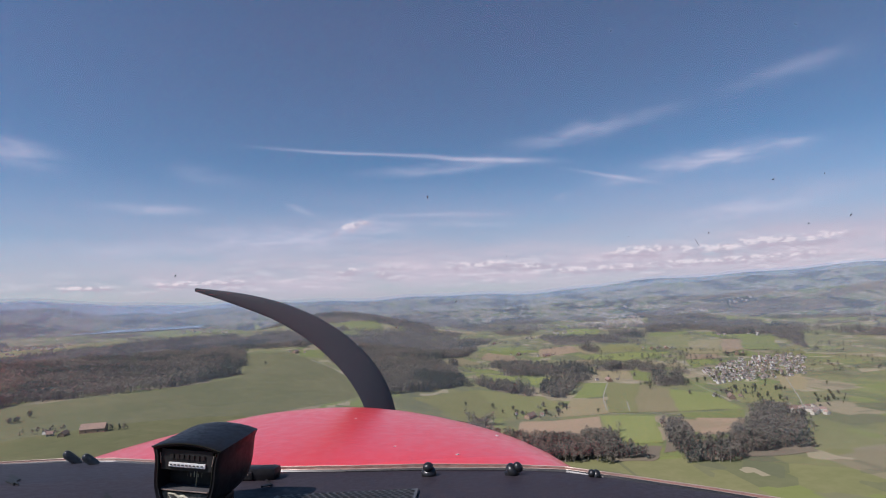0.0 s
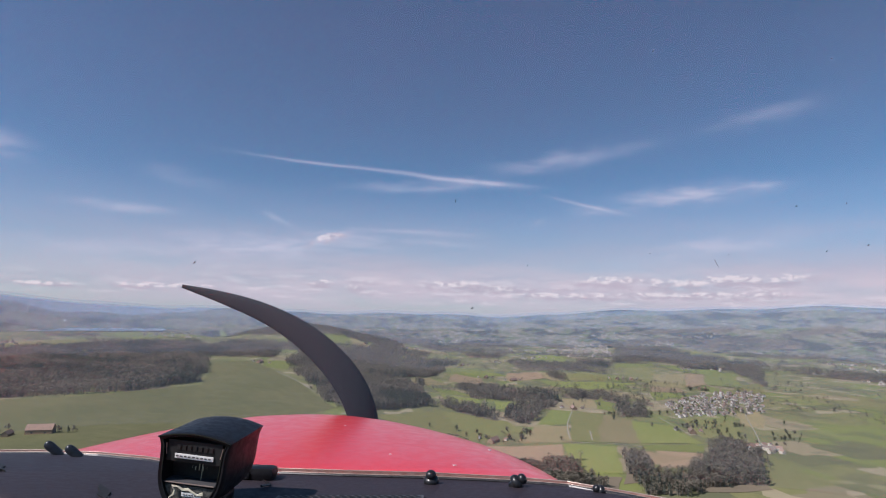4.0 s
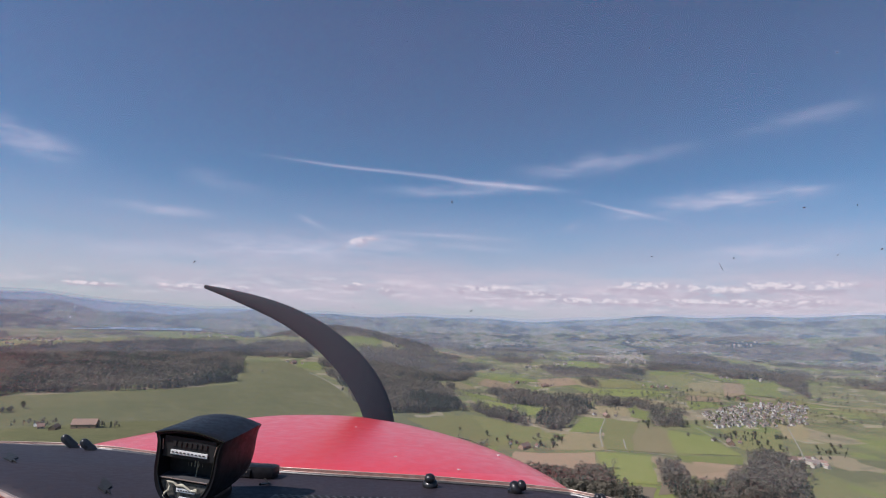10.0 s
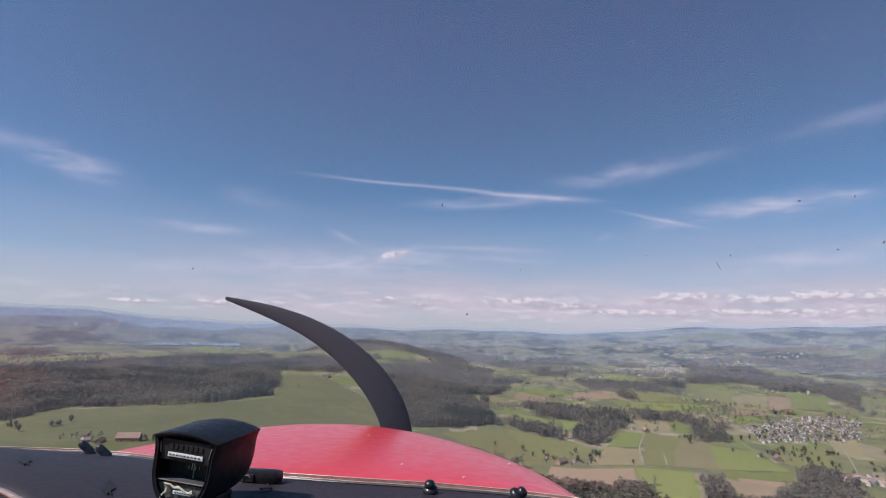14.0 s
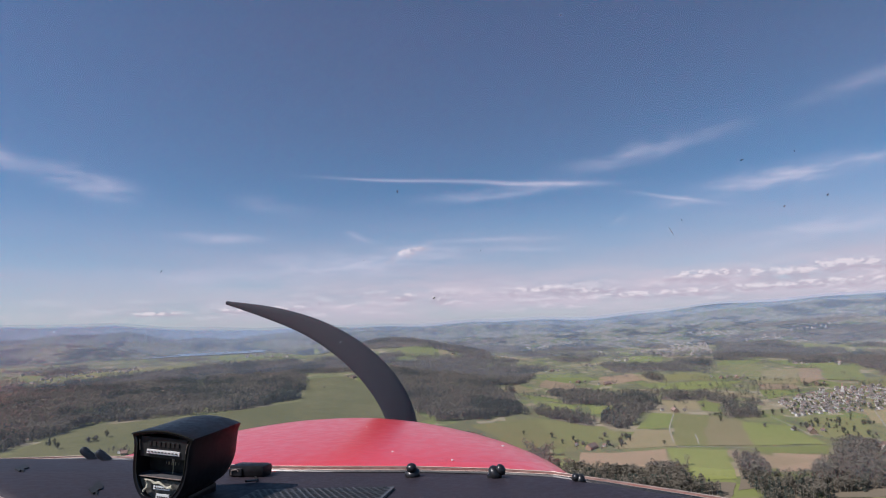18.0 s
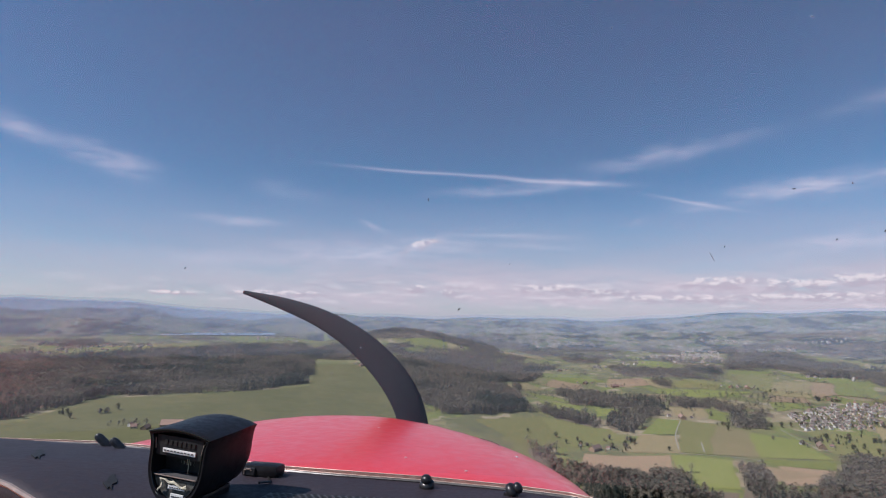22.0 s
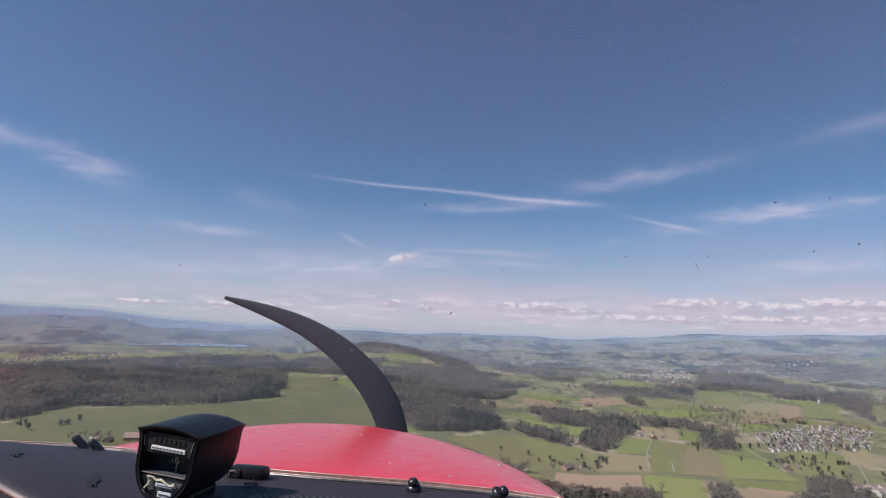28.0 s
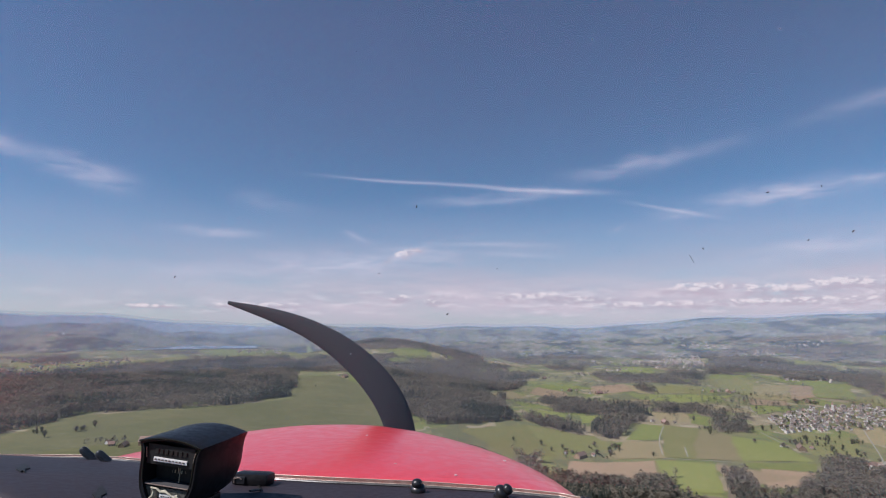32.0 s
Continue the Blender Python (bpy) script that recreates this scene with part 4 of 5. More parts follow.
wood((1608, 2354), (1891, 2461), (1492, 1949), (1395, 1983))
wood((1431, 1940), (1492, 1949), (1298, 1701), (1290, 1730))
wood((939, 2455), (1025, 2268), (943, 2090), (829, 2118))
wood((98, 973), (152, 952), (159, 784), (120, 837))
wood((159, 892), (253, 844), (268, 715), (127, 706))
wood((245, 845), (326, 865), (320, 746), (248, 737))
wood((298, 792), (373, 787), (335, 711), (268, 715))
wood((416, 897), (438, 865), (410, 756), (351, 744))
wood((414, 779), (487, 780), (432, 701), (368, 709))
wood((592, 938), (666, 970), (618, 829), (474, 767))
wood((483, 780), (614, 823), (544, 673), (432, 701))
wood((133, 1676), (172, 1726), (169, 1625), (129, 1591))
wood((-29, 2974), (160, 3136), (171, 2814), (0, 2676))
wood((-1640, 2980), (-1420, 3080), (-1330, 2940), (-1520, 2830), tall=13)
wood((-1915, 2529), (-1825, 2704), (-1667, 2434), (-1659, 2193))
wood((464, 2866), (701, 2894), (657, 2713), (456, 2655))

for i in range(46):
    a, r = radians(luck.uniform(-10, 50)), luck.uniform(2600, 4150)
    x, y, w, d = r * math.sin(a), r * math.cos(a), luck.uniform(90, 360), luck.uniform(25, 85)
    s = luck.uniform(-0.25, 0.25) - math.sin(a) * 0.6
    wood((x - w, y + d - w * s), (x + w, y + d * 0.7 + w * s), (x + w * 0.9, y - d + w * s), (x - w * 0.8, y - d * 0.8 - w * s), tall=21)


def hedgerows(n, kind_label):
    """Hundreds of low trees in broken lines and clumps between the plots of the open valley."""
    base = []
    while len(base) < n:
        a, r = radians(luck.uniform(-46, 56)), 1500 * (4000 / 1500) ** luck.random()
        x, y, turn, size = r * math.sin(a), r * math.cos(a), luck.uniform(0, math.pi), luck.randint(3, 22)
        if x < 150 and r < (2050 if x < -850 else 2500):
            continue
        for k in range(size):
            u = (k - size / 2) * luck.uniform(7, 11)
            q = (x + u * math.cos(turn) + luck.gauss(0, 6), y + 0.6 * u * math.sin(turn) + luck.gauss(0, 6))
            base.append((*q, land(*q)))
    base = np.array(base)
    me = trees_mesh("hedgerows", base, 7 + 7 * rng.random(len(base)), rng.random(len(base)) < 0.35, 14, False, 0.16)
    tagged(new("hedgerows", me), kind_label, "hedgerow", kind="stuff")


hedgerows(6800, "broken hedgerows and small tree clumps between far fields")
for i in range(14):
    a, r = radians(luck.uniform(-40, -16)), luck.uniform(2150, 3450)
    x, y, w, d = r * math.sin(a), r * math.cos(a), luck.uniform(60, 190), luck.uniform(14, 40)
    wood((x - w, y + d), (x + w, y + d), (x + w, y - d), (x - w, y - d), tall=13)
    FAR_FARMS.append((x + 120, y - 90))
for i in range(44):
    a, r = radians(luck.uniform(0, 52)), luck.uniform(2300, 4100)
    FAR_FARMS.append((r * math.sin(a), r * math.cos(a)))

SPOTS = (
    (-579, 911), (-606, 836), (116, 1065), (167, 1057), (268, 1071), (284, 1030), (204, 1047), (180, 1026),
    (-137, 1350), (-380, 1563), (630, 1194), (657, 1206), (683, 1219), (571, 1080), (604, 1043), (640, 1067),
    (683, 1070), (677, 1023), (713, 1047), (765, 1097), (704, 999), (684, 1105), (729, 1108), (574, 1349),
    (509, 1353), (524, 1155), (581, 1200), (960, 1587), (998, 1605), (925, 1750), (993, 1550), (800, 1180),
    (350, 993), (307, 1047), (258, 1014),
)
for x, y in SPOTS:
    tree(x, y, 0.8 + ((x * 31 + y * 17) % 10) / 18)


def orchard(n, *corners):
    """Scattered trees inside four corners."""
    a, b, c, d = (Vector(p) for p in corners)
    for _ in range(n):
        u, v = luck.random(), luck.random()
        p = a.lerp(b, u).lerp(d.lerp(c, u), v)
        tree(p.x, p.y, 0.42 + 0.4 * luck.random())


def hedge(n, a, b):
    """A row of field trees between two points, closely set in places."""
    for _ in range(max(3, n // 3)):
        along = luck.random()
        for _ in range(luck.randint(1, 4)):
            p = Vector(a).lerp(Vector(b), along + luck.gauss(0, 0.03))
            tree(p.x + luck.gauss(0, 5), p.y + luck.gauss(0, 5), 0.45 + 0.65 * luck.random())


orchard(34, (690, 1150), (815, 1150), (700, 945), (622, 1000))
orchard(12, (235, 1075), (330, 1050), (270, 985), (190, 1010))
orchard(12, (560, 1210), (640, 1230), (640, 1180), (560, 1160))
orchard(16, (780, 1010), (905, 1130), (780, 930), (690, 890))
orchard(10, (830, 1850), (960, 1850), (900, 1780), (800, 1780))
hedge(16, (540, 1220), (600, 1190))
hedge(14, (640, 1075), (800, 1110))
hedge(14, (270, 1000), (320, 1080))
hedge(5, (-640, 860), (-520, 905))
hedge(10, (930, 1600), (1020, 1560))
hedge(12, (700, 900), (830, 1010))

# ---- houses ----


def house_kind(length, width, eaves, rise, wall, roof, label, barn=False, category="house"):
    """Gabled house: wall body, overhanging roof, chimney, windows and door."""
    root = new("barn" if barn else "house")
    l, w = length / 2, width / 2
    bm = bmesh.new()
    ring = [(-w, -1.5), (w, -1.5), (w, eaves), (0, eaves + rise), (-w, eaves)]
    loft(bm, [[(x, y, z) for y, z in ring] for x in (-l, l)])
    part("wall", bm, wall, root)
    bm = bmesh.new()
    k = 0.55
    slope = rise / w
    outer = [(-w - k, eaves - k * slope + 0.25), (0, eaves + rise + 0.3), (w + k, eaves - k * slope + 0.25), (w + k, eaves - k * slope + 0.02), (0, eaves + rise + 0.05), (-w - k, eaves - k * slope + 0.02)]
    loft(bm, [[(x, y, z) for y, z in outer] for x in (-l - 0.6, l + 0.6)])
    cover = part("roof", bm, roof, root)
    if not barn:
        bm = bmesh.new()
        box(bm, (l * 0.3, 0.5, eaves + rise * 0.6), (l * 0.3 + 0.7, 1.2, eaves + rise + 1.1))
        part("chimney", bm, RENDERED, cover)
    shared = None
    for s in (-1, 1):
        for i in range(2):
            for z in (1.2,):
                x = -l + length * (i + 0.5) / 2
                if shared is None:
                    bm = bmesh.new()
                    box(bm, (-1.1, -0.06, 0), (1.1, 0.06, 1.5))
                    shared = part("window", bm, GLASSY, root)
                    shared.location = (x, s * w, z)
                else:
                    o = shared.copy()
                    scene.collection.objects.link(o)
                    o.location = (x, s * w, z)
    bm = bmesh.new()
    if barn:
        box(bm, (l - 0.02, -2, -0.5), (l + 0.08, 2, 3.6))
    else:
        box(bm, (l - 0.02, -0.6, -0.5), (l + 0.08, 0.6, 2.1))
    part("door", bm, TIMBER, root)
    return tagged(root, label, category)


HOUSES = [
    house_kind(13, 10, 5.2, 4.2, RENDERED, BROWN_TILES, "pale rendered village house with brown tiled gable roof"),
    house_kind(11, 9.5, 5.6, 3.8, WHITEWALL, TILES, "white village house with red tiled gable roof"),
    house_kind(15, 11, 6.0, 5.0, WHITEWALL, BROWN_TILES, "large white house with steep brown tiled roof"),
    house_kind(12, 10, 4.6, 5.0, RENDERED, TILES, "cream house with steep red tiled roof"),
    house_kind(30, 14, 5.5, 6.0, TIMBER, TILES, "long timber barn with red tiled roof", True, "barn"),
    house_kind(60, 32, 9.0, 2.0, WHITEWALL, SHEET, "long white industrial hall with flat pale roof", True, "industrial hall"),
]
placed = {}


def house(i, x, y, turn, size=1.0):
    base = HOUSES[i]
    s = (0.50 if i < 4 else 0.8) * size
    m = pose(x, y, land(x, y) + 0.4, 0, 0, turn) @ Matrix.Diagonal((s, s, s, 1))
    if i not in placed:
        placed[i] = base
        base.matrix_basis = m
        return base
    ob = copy_thing(base, m)
    ob.matrix_basis = m
    return ob


def settle(n, corners, gap, group, trees=0):
    """Houses spread between four corners, none nearer than gap, turned along their lanes."""
    a, b, c, d = (Vector(p) for p in corners)
    spots, tries = [], 0
    while len(spots) < n and tries < n * 40:
        tries += 1
        u, v = luck.random(), luck.random()
        p = a.lerp(b, u).lerp(d.lerp(c, u), v)
        if all((p - q).length > gap for q in spots):
            spots.append(p)
            lie = 40 * noise.noise(Vector((p.x * 0.008, p.y * 0.008, 0)))
            tagged(house(luck.choice((0, 0, 0, 1, 2, 2, 2, 3)), p.x, p.y, lie + luck.choice((0, 90)) + luck.uniform(-8, 8), luck.uniform(0.7, 1.35)), group=group)
    for _ in range(trees):
        u, v = luck.random(), luck.random()
        p = a.lerp(b, u).lerp(d.lerp(c, u), v)
        tree(p.x, p.y, 0.5 + 0.4 * luck.random())


def village(*corners):
    settle(120, corners, 11.5, "houses of the village", 60)


def village_r(*corners):
    settle(130, corners, 11.5, "houses of the village", 70)


def outskirts(*corners):
    settle(40, corners, 12, "houses of the next village", 22)


FAR_HOUSES = []


def town(*corners):
    far_houses(260, corners)


def hamlet(*corners):
    far_houses(26, corners)


def far_houses(n, corners):
    a, b, c, d = (Vector(p) for p in corners)
    for _ in range(n):
        u, v = luck.random(), luck.random()
        p = a.lerp(b, u).lerp(d.lerp(c, u), v)
        FAR_HOUSES.append((p.x, p.y, luck.uniform(0, 180), luck.uniform(0.45, 0.9)))


def build_far_houses():
    """Distant settlements: gabled houses too small to pick apart."""
    verts, faces, which = [], [], []
    for x, y, turn, s in FAR_HOUSES:
        m, k = pose(x, y, land(x, y) + 1.5, 0, 0, turn) @ Matrix.Diagonal((s, s, s, 1)), len(verts)
        for px in (-6.5, 6.5):
            verts += [m @ Vector((px, py, pz)) for py, pz in ((-5, -3), (5, -3), (5, 5), (0, 9), (-5, 5))]
        faces += [(k, k + 1, k + 6, k + 5), (k + 1, k + 2, k + 7, k + 6), (k + 2, k + 3, k + 8, k + 7), (k + 3, k + 4, k + 9, k + 8), (k + 4, k, k + 5, k + 9), (k + 4, k + 3, k + 2, k + 1, k), (k + 5, k + 6, k + 7, k + 8, k + 9)]
        r = 1 if luck.random() < 0.5 else 2
        which += [0, 0, r, r, 0, 0, 0]
    ob = new("far_houses", mesh_of("far_houses", verts, faces, [RENDERED, BROWN_TILES, TILES], which))
    tagged(ob, "distant pale houses with tiled roofs in far villages", "houses", kind="stuff")


def farm(at):
    x, y = at
    house(4, x, y, (x * 7) % 90)
    house(luck.choice((0, 3)), x + 26, y + 12, (x * 7) % 90 + 90)
    house(luck.choice((1, 2)), x - 22, y + 20, (x * 5) % 90)
    tree(x + 14, y - 16, 0.9)
    tree(x - 26, y - 4, 0.8)
    tree(x + 36, y + 24, 1.0)


def hall(at):
    house(5, at[0], at[1], 70)


village((758, 1361), (956, 1504), (795, 1222), (693, 1182))
village_r((912, 1438), (1174, 1541), (943, 1245), (781, 1209))
outskirts((997, 1521), (1169, 1591), (1074, 1464), (954, 1436))
town((1039, 3335), (1503, 3379), (1283, 2831), (997, 2710))
hall((1415, 2867))
hall((1428, 2739))
hall((1549, 2825))
farm((225, 997))
farm((488, 1298))
farm((466, 1782))
farm((844, 1828))
farm((898, 1835))
farm((-337, 1767))
farm((656, 909))
farm((369, 2228))
farm((395, 1882))
farm((627, 1030))
farm((-28, 2776))
farm((262, 2724))
farm((998, 1593))
house(4, -420, 790, 8, 1.25)
house(4, -452, 778, 98, 0.7)
house(3, -474, 786, 20, 1.3)
house(1, -488, 800, 80, 1.1)
hedge(12, (-530, 800), (-470, 815))
hedge(6, (-400, 800), (-380, 790))
hamlet((-1760, 2420), (-1480, 2560), (-1400, 2380), (-1640, 2260))
hamlet((-1300, 3300), (-1050, 3500), (-900, 3000), (-1180, 2900))
hamlet((-700, 3150), (-560, 3200), (-560, 3020), (-680, 3000))
hamlet((640, 950), (720, 930), (690, 860), (630, 880))


rest = np.array(REST)
tagged(new("garden_trees", trees_mesh("garden_trees", rest[:, :3], rest[:, 3], rng.random(len(rest)) < 0.15, 70, True, 0.12)), "small bare garden trees and bushes among village houses", "trees", kind="stuff")
for x, y in FAR_FARMS:
    far_houses(11, ((x - 90, y + 60), (x + 90, y + 60), (x + 80, y - 60), (x - 80, y - 60)))
build_far_houses()


def church(x, y, turn):
    """White village church: nave, steep roof, tower with pointed cap."""
    root = new("church")
    bm = bmesh.new()
    loft(bm, [[(px, py, pz) for py, pz in ((-6, -1), (6, -1), (6, 8), (0, 14), (-6, 8))] for px in (-12, 12)])
    part("nave", bm, WHITEWALL, root)
    bm = bmesh.new()
    loft(bm, [[(px, py, pz) for py, pz in ((-6.7, 7.5), (0, 14.5), (6.7, 7.5), (6.7, 7.2), (0, 14.1), (-6.7, 7.2))] for px in (-12.5, 12.5)])
    part("roof", bm, TILES, root)
    bm = bmesh.new()
    box(bm, (-18, -3, -1), (-12, 3, 22))
    tower = part("tower", bm, WHITEWALL, root)
    bm = bmesh.new()
    loft(bm, [[(-15 + s * math.cos(a + 0.785), s * math.sin(a + 0.785), z) for a in (0, 1.571, 3.142, 4.712)] for s, z in ((4.6, 21.8), (3.4, 24), (0.1, 33))])
    part("spire", bm, TILES, tower, "red tiled pointed spire")
    root.matrix_basis = pose(x, y, land(x, y) + 0.4, 0, 0, turn) @ Matrix.Diagonal((0.85, 0.85, 0.85, 1))
    tagged(root, "white church with a red-capped tower among village houses", "church")


church(970, 1450, 60)


def radio_mast(x, y, tall):
    """Pale tapered mast with stay rods on a far hill."""
    root = new("radio_mast")
    bm = bmesh.new()
    turned(bm, ((3.4, -4), (2.6, tall * 0.25), (1.6, tall * 0.7), (0.9, tall * 0.9), (0.35, tall)), (0, 0, 0), n=10)
    part("pole", bm, WHITEWALL, root)
    bm = bmesh.new()
    turned(bm, ((1.2, tall * 0.72), (4.0, tall * 0.73), (4.0, tall * 0.78), (1.2, tall * 0.79)), (0, 0, 0), n=12)
    part("platform", bm, SHEET, root)
    root.matrix_basis = pose(x, y, land(x, y))
    tagged(root, "pale slender radio mast on a far hill", "mast")


radio_mast(-2212, 3872, 58)

# ---- the aircraft: nose, windscreen and top of the panel; x right, y ahead, z up from the eye ----
CRAFT = pose(0, 0, EYE, 0, -1.2, -1.5)
MIDLINE = -0.345
airplane = new("airplane")
airplane.matrix_basis = CRAFT
tagged(airplane, "small single-engined airplane with a red nose and dark panel top", "airplane")


def cowl_width(y):
    return 0.65 * math.sqrt(max(0.0, 1 - ((y - 0.93) / 0.80) ** 2.3)) if y > 0.93 else 0.65


def cowl_top(y):
    return -0.270 - 0.0065 * min(1.0, max(0.0, (1.0 - y) / 0.06)) - 0.012 * ((y - 0.93) / 0.6) ** 2 - 0.9 * max(0.0, y - 1.58) ** 2


def cowling():
    rings = []
    for y in (0.93, 0.97, 1.05, 1.13, 1.21, 1.29, 1.37, 1.45, 1.52, 1.58, 1.63, 1.67, 1.70, 1.72):
        w, top, h = cowl_width(y), cowl_top(y), 0.13
        ring = [(MIDLINE - w, y, top - 0.5)]
        for i in range(33):
            a = math.pi * (1 - i / 32)
            c, s = math.cos(a), math.sin(a)
            ring.append((MIDLINE + w * math.copysign(abs(c) ** 0.8, c), y, top - h + h * max(0.0, s) ** 0.72))
        ring.append((MIDLINE + w, y, top - 0.5))
        rings.append(ring)
    bm = bmesh.new()
    loft(bm, rings, closed=True)
    ob = part("cowling", bm, RED, airplane, "glossy red engine cowling, slightly faded and chipped", smooth=True, angle=70)
    return ob


cowl = cowling()


def hull():
    """Plain lower body and nose bowl that close the aircraft round and below the seat."""
    rings = []
    for y, w, top, low in ((-1.6, 0.55, -0.62, -1.15), (-0.7, 0.80, -0.62, -1.25), (0.1, 0.92, -0.62, -1.30), (0.75, 0.90, -0.58, -1.28), (1.05, 0.72, -0.56, -1.18), (1.35, 0.56, -0.42, -1.02), (1.70, 0.33, -0.45, -0.88), (1.84, 0.16, -0.47, -0.66)):
        ring = []
        for i in range(24):
            a = 2 * math.pi * i / 24
            mid, half = (top + low) / 2, (top - low) / 2
            ring.append((MIDLINE + (0.10 if y > 1.6 else 0) + w * math.copysign(abs(math.cos(a)) ** 0.6, math.cos(a)), y, mid + half * math.copysign(abs(math.sin(a)) ** 0.6, math.sin(a))))
        rings.append(ring)
    bm = bmesh.new()
    loft(bm, rings)
    part("fuselage", bm, RED, airplane, "plain red lower fuselage", smooth=True, angle=60)


hull()
for x, y, s in ((-0.09, 1.12, 0.0022), (0.03, 1.06, 0.003), (0.135, 1.26, 0.003), (-0.20, 1.42, 0.002)):
    bm = bmesh.new()
    ring = [Vector((x + s * math.cos(k) * (1 + 0.5 * math.sin(3 * k + x * 40)), y + 0.7 * s * math.sin(k), 0)) for k in [i * 0.7 for i in range(9)]]
    drop = 0.13 * (1 - (1 - min(1, abs(x - MIDLINE) / cowl_width(y)) ** 2.5) ** 0.36)
    loft(bm, [[p + Vector((0, 0, cowl_top(y) - drop - 0.0015)) for p in ring], [p + Vector((0, 0, cowl_top(y) - drop + 0.0012)) for p in ring]])
    part("paint_chip", bm, LABEL, cowl, "pale chip in the red paint")


bm = bmesh.new()
tube(bm, [(0.055, 1.40, cowl_top(1.40) - 0.0215), (0.085, 1.385, cowl_top(1.385) - 0.0255), (0.10, 1.345, cowl_top(1.345) - 0.026)], 0.0009, 5)
part("paint_crack", bm, SPECK, cowl, "thin dark crack in the paint")


# panel top: x, y of its lip, y of its back edge, height of the lip
PANEL = ((-1.25, 1.06, 1.20, -0.2105), (-1.0, 0.97, 1.195, -0.2105), (-0.774, 0.84, 1.178, -0.2105), (-0.647, 0.765, 1.148, -0.2105), (-0.55, 0.715, 1.11, -0.213), (-0.459, 0.666, 1.06, -0.222), (-0.30, 0.60, 1.005, -0.244), (-0.162, 0.56, 0.975, -0.247), (-0.023, 0.53, 0.95, -0.243), (0.108, 0.52, 0.918, -0.24), (0.194, 0.51, 0.888, -0.24), (0.26, 0.51, 0.84, -0.24), (0.36, 0.51, 0.76, -0.24), (0.5, 0.52, 0.64, -0.24))


def panel_z(x, y):
    """Height of the panel top."""
    for (xa, la, ba, ha), (xb, lb, bb, hb) in zip(PANEL, PANEL[1:]):
        if xa <= x <= xb:
            k = (x - xa) / (xb - xa)
            lip, back = la + (lb - la) * k + 0.012, ba + (bb - ba) * k
            t = min(1.0, max(0.0, (y - lip) / (back - lip)))
            high = ha + (hb - ha) * k
            return high - (0.2705 + high) * t ** 1.15 + 0.0015 * math.sin(9 * x + 7 * t)
    return -0.265


def glareshield():
    rows = PANEL
    rings = []
    for x, lip, back, high in rows:
        ring = [(x, lip + 0.03, -0.36), (x, lip - 0.004, high - 0.0245), (x, lip - 0.006, high - 0.0085), (x, lip, high - 0.002), (x, lip + 0.012, high)]
        for k in range(1, 8):
            t = k / 8
            y = lip + 0.012 + (back - lip - 0.012) * t
            ring.append((x, y, high - (0.2705 + high) * t ** 1.15 + 0.0015 * math.sin(9 * x + 7 * t)))
        ring += [(x, back, -0.2735), (x, back + 0.003, -0.29), (x, back, -0.36)]
        rings.append(ring)
    bm = bmesh.new()
    loft(bm, rings)
    shield = part("glareshield", bm, GLARE, airplane, "dusty dark grey vinyl panel top in sunlight", smooth=True, angle=50)
    bm = bmesh.new()
    tube(bm, [(x, lip - 0.005, high - 0.004) for x, lip, back, high in rows], 0.0035, 6)
    part("edge_trim", bm, STRIP, shield, "pale worn edge trim")
    bm = bmesh.new()
    loft(bm, [[(x, back + 0.005, -0.2745), (x, back + 0.005, -0.2695 + rise), (x, back + 0.008, -0.269 + rise), (x, back + 0.008, -0.2745)] for x, lip, back, high in rows for rise in (0.0006 + 0.0022 * math.exp(-((x + 0.10) / 0.24) ** 4),)])
    part("screen_strip", bm, WORN_RED, shield, "chipped red strip at the foot of the windscreen")
    # two thin pale tubes imitate highlights along the strip
    bm = bmesh.new()
    tube(bm, [(x, back + 0.006, -0.2685 + 0.0006 + 0.0022 * math.exp(-((x + 0.10) / 0.24) ** 4)) for x, lip, back, high in rows], 0.0008, 6)
    part("strip_edge", bm, STRIP, shield, "pale painted highlight along the upper edge of the strip")
    bm = bmesh.new()
    tube(bm, [(x, back + 0.0035, -0.2715 + 0.0006) for x, lip, back, high in rows], 0.0007, 6)
    part("strip_edge", bm, STRIP, shield, "pale painted highlight along the lower edge of the strip")
    bm = bmesh.new()
    tube(bm, [(x, back - 0.003, -0.2725) for x, lip, back, high in rows], 0.0030, 6)
    part("gasket", bm, RUBBER, shield, "black rubber windscreen gasket")
    return shield


shield = glareshield()


def grille():
    tilt = pose(-0.150, 0.802, panel_z(-0.150, 0.802) + 0.001, -5.0, 0, -5)
    bm = bmesh.new()
    box(bm, (-0.105, -0.085, -0.003), (0.105, 0.028, 0.002), 0.0012)
    plate = part("vent_grille", bm, MESHED, shield, "black perforated demister grille")
    plate.matrix_basis = tilt
    rows = [(-0.097 + 0.0105 * i + (0.00525 if j % 2 else 0), -0.078 + 0.0082 * j) for j in range(13) for i in range(19)]
    verts, faces = [], []
    for x, y in rows:
        k = len(verts)
        verts += [(x + 0.0041 * math.cos(a), y + 0.0036 * math.sin(a), 0.0031) for a in [i * 1.0472 for i in range(6)]]
        faces.append(tuple(range(k, k + 6)))
    holes = new("perforation", mesh_of("perforation", verts, faces, [DARK]))
    holes.parent = plate
    tagged(holes, "rows of round holes in the grille", kind="stuff")


